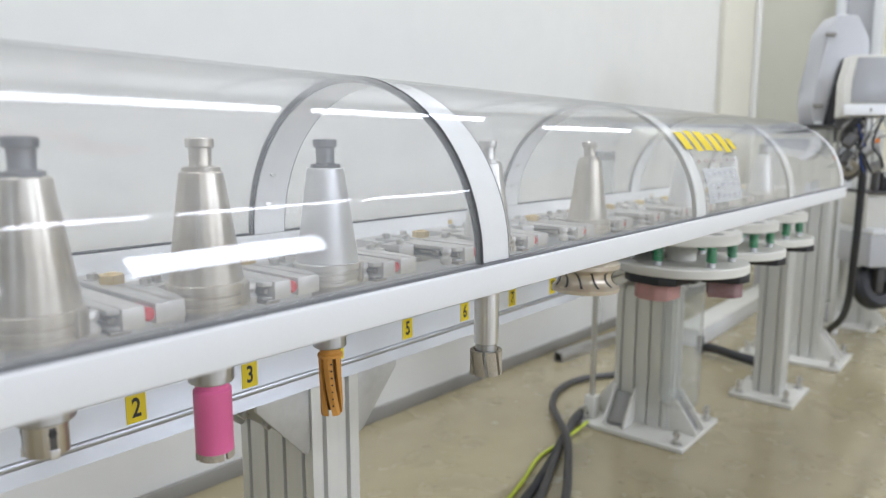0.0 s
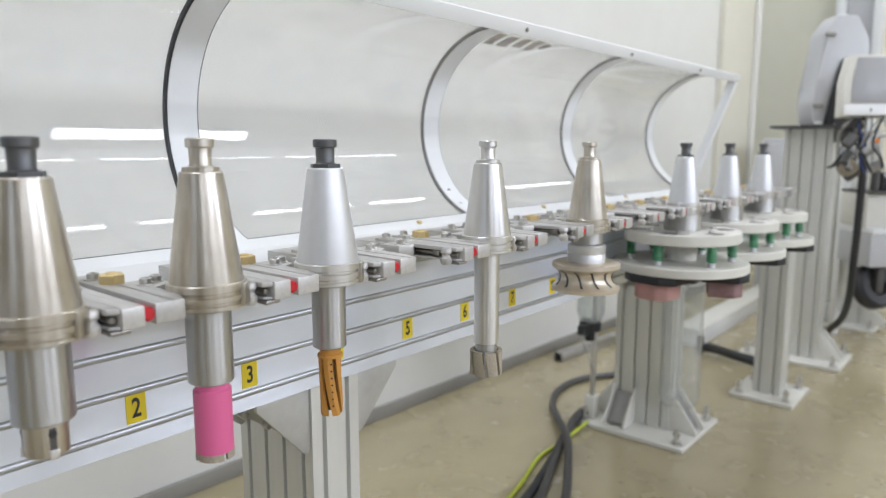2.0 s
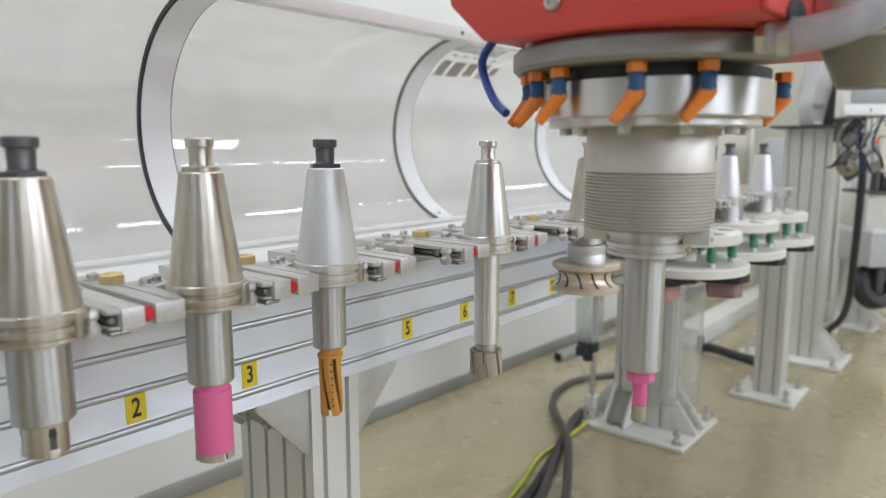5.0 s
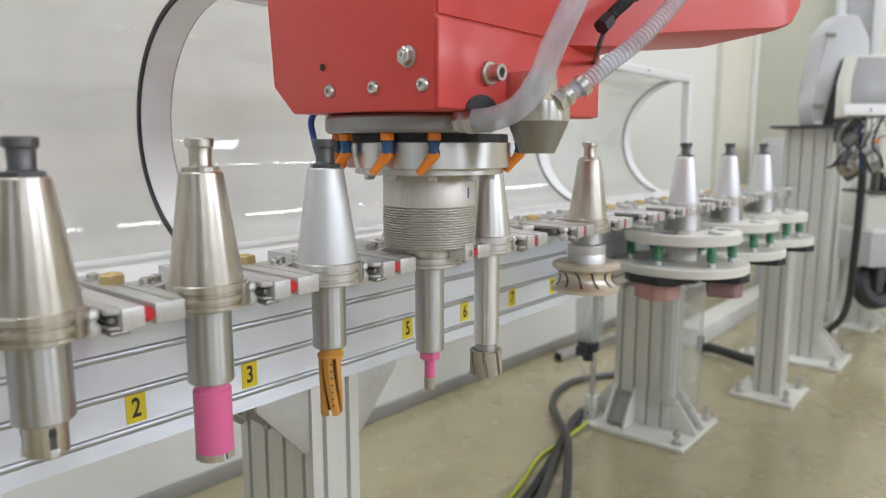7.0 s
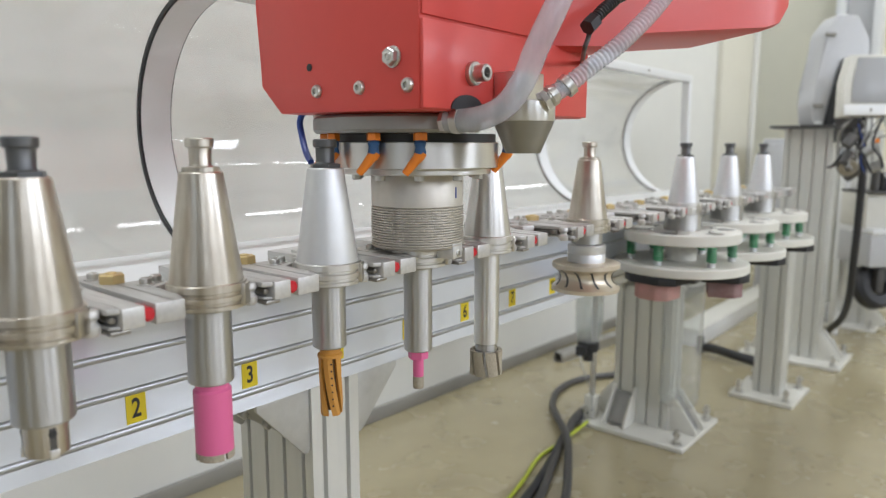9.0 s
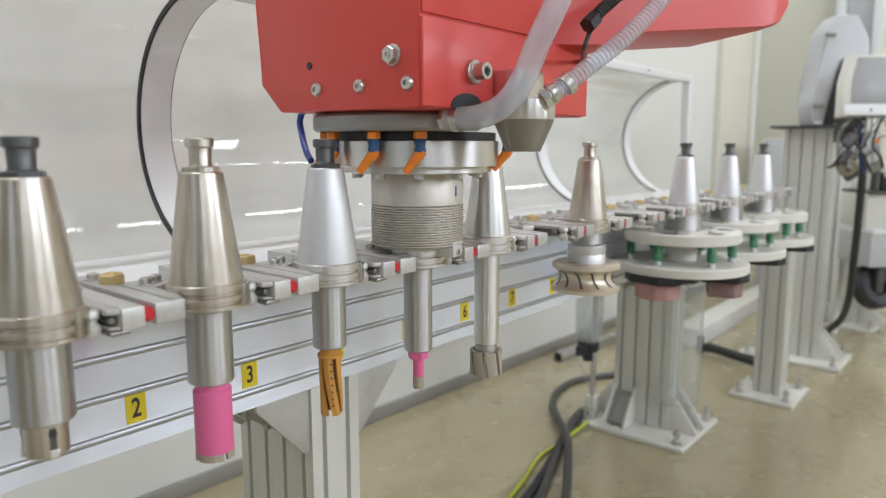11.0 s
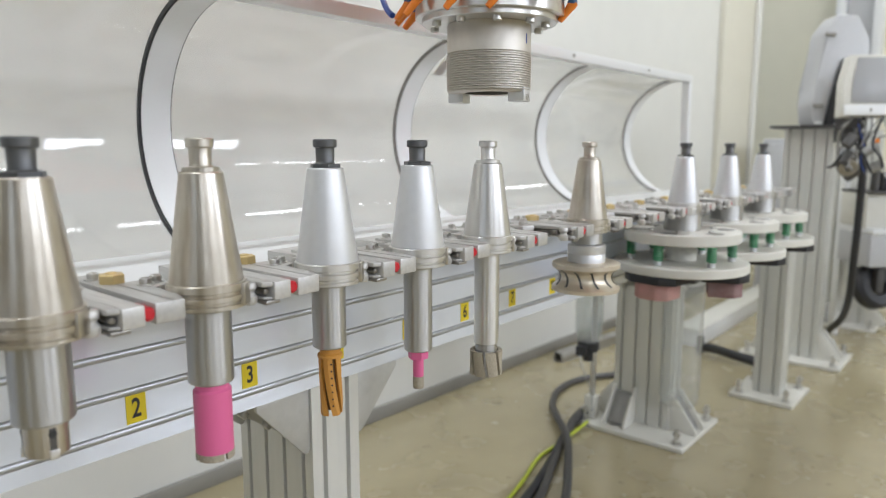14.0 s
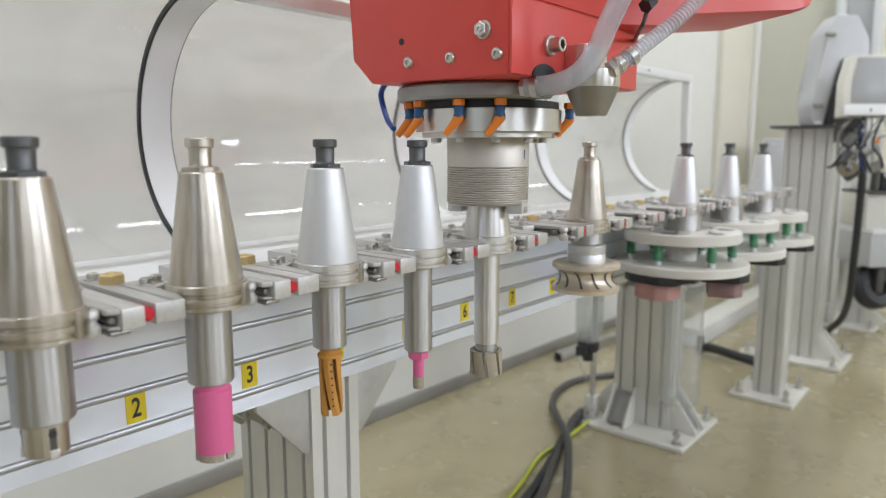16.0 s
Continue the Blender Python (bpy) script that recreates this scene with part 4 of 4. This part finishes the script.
outline = [(0.012, 0.0), (0.200, 0.0), (0.212, 0.12), (0.204, 0.32), (0.155, 0.408), (0.080, 0.413), (0.033, 0.346), (0.020, 0.14), (0.0, 0.085)]
across = Vector((0.63, -0.776, 0))
m_case = Matrix(((across.x, 0, 0.776, 2.974), (across.y, 0, 0.63, 0.652), (0, 1, 0, 0.957), (0, 0, 0, 1)))
part("case", join(None, prism(outline, 0.0, 0.125, 0.012), m_case), GREY_CASE, case)
for u, z in ((0.002, 0.066), (0.030, 0.330)):
    part("clip", join(None, box(u, u + 0.040, z, z + 0.014, -0.008, -0.0005, 0.003), m_case), WALL_DARK, case, "grey-brown latch")
part("foot_strip", join(None, box(0.014, 0.044, 0.002, 0.012, -0.006, -0.0004, 0.002), m_case), WHITE, case, "white strip at the foot")
part("seal", join(None, prism([(0.048, 0.0), (0.085, 0.0), (0.100, 0.10), (0.128, 0.235), (0.104, 0.250), (0.085, 0.205), (0.064, 0.10)], -0.016, -0.0004, 0.004), m_case), BLACK, case, "black edge seal")

hmi = thing("operator_panel", "cream framed operator panel with grey screen", "control panel")
m_hmi = Matrix(((0.60, 0.10, 0.79, 2.713), (-0.79, 0.10, 0.60, 0.501), (0, 0.99, -0.15, EYE + 0.103), (0, 0, 0, 1)))
part("frame", join(None, prism([(0, 0), (0.27, 0), (0.27, 0.21), (0.035, 0.21), (0.012, 0.12)], 0.0, 0.05, 0.006), m_hmi), CREAM, hmi)
part("screen", join(None, prism([(0.035, 0.045), (0.17, 0.045), (0.175, 0.2), (0.06, 0.2), (0.04, 0.12)], -0.004, -0.0005, 0.001), m_hmi), SCREEN, hmi, "grey screen")
part("lower_strip", join(None, box(0.008, 0.262, 0.002, 0.038, -0.006, -0.0005, 0.002), m_hmi), WHITE, hmi, "white strip under the screen")
part("key_mark", join(None, box(0.095, 0.101, 0.012, 0.026, -0.0075, -0.0062, 0), m_hmi), WALL_DARK, hmi)
part("arm", box(2.80, 3.06, 0.47, 0.53, EYE + 0.02, EYE + 0.06, 0.004), DARK_PLATE, hmi, "dark support arm")
part("arm_block", box(2.775, 2.84, 0.44, 0.53, EYE + 0.0605, EYE + 0.105, 0.004), DARK_PLATE, hmi)
part("arm_clamp", box(3.03, 3.075, 0.5305, 0.58, EYE + 0.015, EYE + 0.065, 0.004), DARK_PLATE, hmi)

random.seed(4)
harness = thing("cable_bundle", "tangle of dark cables and connectors under the panel", "cables")
for i in range(14):
    x, y = 2.73 + random.uniform(0, 0.14), 0.375 + random.uniform(0, 0.10)
    pts = [(x, y, EYE + 0.10)]
    for k in range(4):
        pts.append((pts[-1][0] + random.uniform(-0.03, 0.03), pts[-1][1] + random.uniform(-0.03, 0.034), EYE + 0.06 - 0.05 * k + random.uniform(-0.02, 0.02)))
    part("cable", sweep(pts, random.uniform(0.002, 0.006), 8, 6), (CAST, BLACK, DARK_PLATE)[i % 3] if i != 4 else BLUE_HOSE, harness)
for i in range(5):
    part("connector", rod(0.016, -0.025, 0.025, 16, 0.003), CAST if i % 2 else DARK_PLATE, harness, at=pose(2.69 + 0.035 * i, 0.385 + random.uniform(0, 0.10), EYE + 0.02 - 0.03 * i, random.uniform(0, 90), 30, 0))

part("cable_bracket", box(2.80, 2.90, 0.475, 0.515, EYE - 0.045, EYE - 0.005, 0.004), BEAD, harness, "grey metal cable bracket")
part("cable_grommet", lathe([(0.012, -0.02), (0.030, -0.02), (0.034, -0.012), (0.034, 0.012), (0.030, 0.02), (0.012, 0.02)], 24, closed_profile=True), DARK_STEEL, harness, "dark round cable gland", pose(2.80, 0.485, EYE - 0.07, 0, 70, 25))
part("warning_tag", box(-0.004, 0.004, -0.006, 0.006, -0.007, 0.007, 0.001), ORANGE, harness, "small orange tag", pose(2.70, 0.385, EYE + 0.018))

machine = thing("machine_box", "pale grey machine housing in a white frame with a dark wheel", "machine")
m_mach = Matrix(((0.645, 0.765, 0, 3.335), (-0.765, 0.645, 0, 0.487), (0, 0, 1, EYE), (0, 0, 0, 1)))


def mach(name, u0, u1, d0, d1, z0, z1, mat, label="", bevel=0.004):
    part(name, join(None, box(u0, u1, d0, d1, z0, z1, bevel), m_mach), mat, machine, label)


mach("frame_post", 0.05, 0.075, 0.26, 0.31, -EYE, -0.045, WHITE, "white frame upright")
mach("frame_post", 0.60, 0.632, 0.0, 0.05, -EYE, -0.045, WHITE)
mach("lower_panel", 0.0325, 0.5995, 0.012, 0.25, -0.51, -0.372, GREY_CASE, "pale grey panel")
mach("frame_rail", 0.0325, 0.5995, 0.0, 0.25, -0.3715, -0.348, WHITE, "white frame rail")
mach("tray", 0.0325, 0.5995, 0.06, 0.25, -0.3475, -0.20, CREAM, "grey-green tray")
mach("shelf", 0.0325, 0.5995, 0.03, 0.26, -0.1995, -0.188, DARK_PLATE)
for i in range(6):
    part("fitting", join(None, rod(0.018 + 0.006 * (i % 3), -0.1875, -0.09 - 0.02 * (i % 2), 16, 0.004), m_mach @ Matrix.Translation((0.07 + 0.05 * i, 0.08 + 0.03 * (i % 2), 0))), (DARK_PLATE, BLACK, BOLT)[i % 3], machine, "small dark valve fitting")
part("wheel", lathe([(0.045, -0.03), (0.085, -0.035), (0.10, -0.02), (0.10, 0.02), (0.085, 0.035), (0.045, 0.03)], 36, None, m_mach @ pose(0.115, 0.10, -0.61, 70, 0, 15), closed_profile=True), BLACK, machine, "dark rubber wheel")
mach("wheel_axle", 0.10, 0.13, 0.05, 0.16, -0.63, -0.5105, DARK_PLATE)

cabinet = thing("side_cabinet", "pale blue-grey cabinet near the wall", "cabinet")
part("cabinet_body", box(4.30, 4.62, 0.96, 1.185, 0.0, 0.92, 0.01), GREY_CASE, cabinet)
part("cabinet_door", box(4.285, 4.2995, 0.975, 1.17, 0.04, 0.89, 0.004), GREY_CASE, cabinet)

duct = thing("floor_duct", "white steel duct along the floor", "duct")
part("duct_body", box(2.95, 4.4, 1.02, 1.12, 0.0, 0.075, 0.004), WHITE, duct)
part("duct_lid", box(2.945, 4.41, 1.015, 1.125, 0.0752, 0.082, 0.002), CREAM, duct)

tube = thing("square_tube", "grey square steel tube lying on the floor", "steel tube")
bm_t = bmesh.new()
for a, b, c, d in ((-0.02, 0.02, 0, 0.004), (-0.02, 0.02, 0.036, 0.04), (-0.02, -0.016, 0.0041, 0.0359), (0.016, 0.02, 0.0041, 0.0359)):
    box(0, 0.9, a, b, c, d, 0.0004, bm_t)
part("tube_body", join(None, bm_t, pose(2.38, 1.39, 0.0005, 0, 0, -6)), COLLAR, tube)


def cable(label, pts, r, mat, name="cable"):
    ob = thing(name, label, "cable")
    part("sheath", sweep(pts, r, 10, 8), mat, ob)


cable("black cable on the floor", [(1.94, 1.005, 0.03), (1.815, 1.009, 0.012), (1.629, 0.949, 0.012), (1.455, 0.895, 0.012), (1.329, 0.865, 0.012), (1.0, 0.80, 0.012)], 0.0115, BLACK)
cable("looped dark grey hose on the floor", [(2.40, 1.10, 0.012), (2.227, 1.196, 0.012), (2.077, 1.204, 0.012), (1.943, 1.151, 0.012), (1.825, 1.066, 0.026), (1.698, 0.955, 0.03), (1.53, 0.855, 0.014), (1.396, 0.786, 0.012), (1.1, 0.66, 0.012)], 0.0115, DARK_PLATE, "hose")
cable("dark cable beside another on the floor", [(1.96, 1.024, 0.03), (1.854, 1.011, 0.032), (1.748, 0.985, 0.014), (1.558, 0.918, 0.012), (1.347, 0.836, 0.012), (1.0, 0.74, 0.012)], 0.0115, DARK_PLATE)
cable("green and yellow earth wire on the floor", [(1.86, 0.975, 0.02), (1.695, 0.975, 0.007), (1.573, 0.972, 0.007), (1.444, 0.935, 0.007), (1.325, 0.905, 0.007), (1.1, 0.86, 0.007)], 0.0052, GREEN_YELLOW, "earth_wire")
cable("thick black hose beside the stand", [(2.90, 1.0, 0.02), (2.86, 0.93, 0.036), (2.82, 0.83, 0.036), (2.84, 0.74, 0.02)], 0.019, BLACK, "hose")
part("hose_end", box(-0.012, 0.012, -0.012, 0.012, 0.0, 0.075, 0.003), BLACK, bpy.data.objects["hose.001"], "black upright end piece", pose(2.88, 0.99, 0.0))
cable("thick black cable hanging to the floor", [(3.38, 0.62, 0.02), (3.361, 0.608, 0.058), (3.186, 0.526, 0.165), (3.05, 0.482, 0.29), (2.964, 0.464, 0.45), (2.931, 0.456, 0.582), (2.909, 0.452, 0.792), (2.87, 0.46, 0.92)], 0.0135, BLACK)

# air cylinder that lifts the hood: the rod stands, the barrel slides on it
CYL_X, CYL_Y = 1.925, 0.995
rod_thing = thing("piston_rod", "thin steel piston rod on a swivel foot", "piston rod")
part("rod", join(None, rod(0.0085, 0.06, 0.42, 16), Matrix.Translation((CYL_X, CYL_Y, 0))), BOLT, rod_thing)
part("clevis", box(CYL_X - 0.018, CYL_X + 0.018, CYL_Y - 0.018, CYL_Y + 0.018, 0.0142, 0.085, 0.003), CREAM, rod_thing, "cream swivel foot")
cylinder = thing("air_cylinder", "clear air cylinder barrel with black end cap", "air cylinder", pose(CYL_X, CYL_Y, 0.36))
barrel = part("barrel", lathe([(0.034, 0.02), (0.043, 0.05), (0.043, 0.30), (0.040, 0.30), (0.040, 0.052), (0.031, 0.02)], 32, closed_profile=True), TUBE_GLASS, cylinder, "clear cylinder tube")
part("end_cap", rod(0.034, -0.012, 0.0195, 24, 0.004), BLACK, cylinder, "black end cap")
part("port", box(-0.058, -0.03, -0.014, 0.014, -0.018, 0.012, 0.003), BLACK, cylinder, "black air port")
part("top_cap", rod(0.045, 0.3005, 0.33, 24, 0.004), DARK_PLATE, cylinder)
part("neck", rod(0.016, -0.045, -0.0125, 16, 0.002), BLACK, cylinder)
part("air_line", sweep([(-0.05, 0, 0.0), (-0.075, -0.02, -0.04), (-0.055, -0.045, -0.13), (-0.02, -0.03, -0.20)], 0.003, 8, 8), TUBE_GLASS, cylinder, "thin clear air line")

bottle = thing("clear_tube", "clear plastic tube beside the rack post", "tube")
part("tube_wall", lathe([(0.036, 0.128), (0.050, 0.138), (0.056, 0.165), (0.056, 0.49), (0.0535, 0.49), (0.0535, 0.166), (0.047, 0.141), (0.036, 0.131)], 36, None, pose(1.905, 0.708, 0), closed_profile=True), SLEEVE, bottle)
part("tube_hanger", box(1.905, 1.968, 0.68, 0.7645, 0.4905, 0.50, 0.001), DARK_PLATE, bottle)


# ---- ceiling lamps ----
# The two tubes added for the far wall get housings too.
for row_x, row_y in LAMPS:
    lamp = thing("ceiling_lamp", "long white ceiling lamp, out of view", "ceiling lamp", pose(row_x, row_y, 3.27), "ceiling lamps")
    part("housing", box(-0.80, 0.80, -0.09, 0.09, 0.0, 0.128, 0.004), WHITE, lamp)


# ---- what moves ----
def motions():
    degrees = ((0, 0), (0.5, 0), (0.6, 2), (0.7, 6), (0.8, 12.5), (0.9, 20.5), (1.0, 28.5), (1.1, 36.5), (1.2, 42.5), (1.3, 46.5), (1.4, 50), (1.5, 53.5), (1.7, 59.5), (1.9, 66.5), (2.1, 72.5), (2.3, 79), (2.6, 86), (3.0, 90), (3.5, 90.5), (16, 90.5))
    walk(hood, [(t, pose(0, PIVOT_Y, PIVOT_Z, -a, 0, 0)) for t, a in degrees])
    walk(cylinder, [(t, pose(CYL_X - 0.0115 * a / 90.5, CYL_Y + 0.0137 * a / 90.5, 0.53 - 0.285 * a / 90.5)) for t, a in degrees])
    arrive = [(0, 0.1, -0.55, 1.7), (2.6, 0.1, -0.55, 1.5), (3.4, 0.02, -0.50, 0.86), (4.0, -0.035, -0.425, 0.47), (4.1, -0.045, -0.42, 0.415), (4.2, -0.056, -0.413, 0.365), (4.6, -0.06, -0.38, 0.17), (5.0, -0.03, -0.32, 0.05), (5.4, 0.0, -0.25, 0.008), (5.8, 0.018, -0.165, 0.0), (6.3, 0.0195, -0.071, 0.0), (6.5, 0.0185, -0.0445, 0.0), (7.0, 0.008, -0.013, 0.0), (7.5, 0.0015, -0.002, 0.0), (8.0, 0, 0, 0)]
    leave = [(9.2, 0, 0, 0), (10.8, 0, 0, 0), (11.1, 0, 0, 0.006), (11.3, 0, 0, 0.030), (11.5, 0, 0, 0.060), (12.0, 0, 0, 0.146), (12.2, 0, 0, 0.176), (12.4, 0, 0, 0.198), (12.5, 0, 0, 0.1995), (13.1, 0, 0, 0.1995), (13.2, 0.003, 0, 0.1995), (13.3, 0.055, 0, 0.1995), (13.4, 0.126, 0, 0.1995), (13.5, 0.15, 0, 0.1995), (15.0, 0.15, 0, 0.1995), (15.2, 0.15, 0, 0.187), (15.5, 0.15, 0, 0.130), (16.0, 0.15, 0, 0.0447)]
    place = lambda rows: [(t, pose(HOME[0] + x, HOME[1] + y, HOME[2] + z)) for t, x, y, z in rows]
    walk(robot, place(arrive + leave))
    walk(t3, place(arrive + [(16.0, 0, 0, 0)]))


motions()
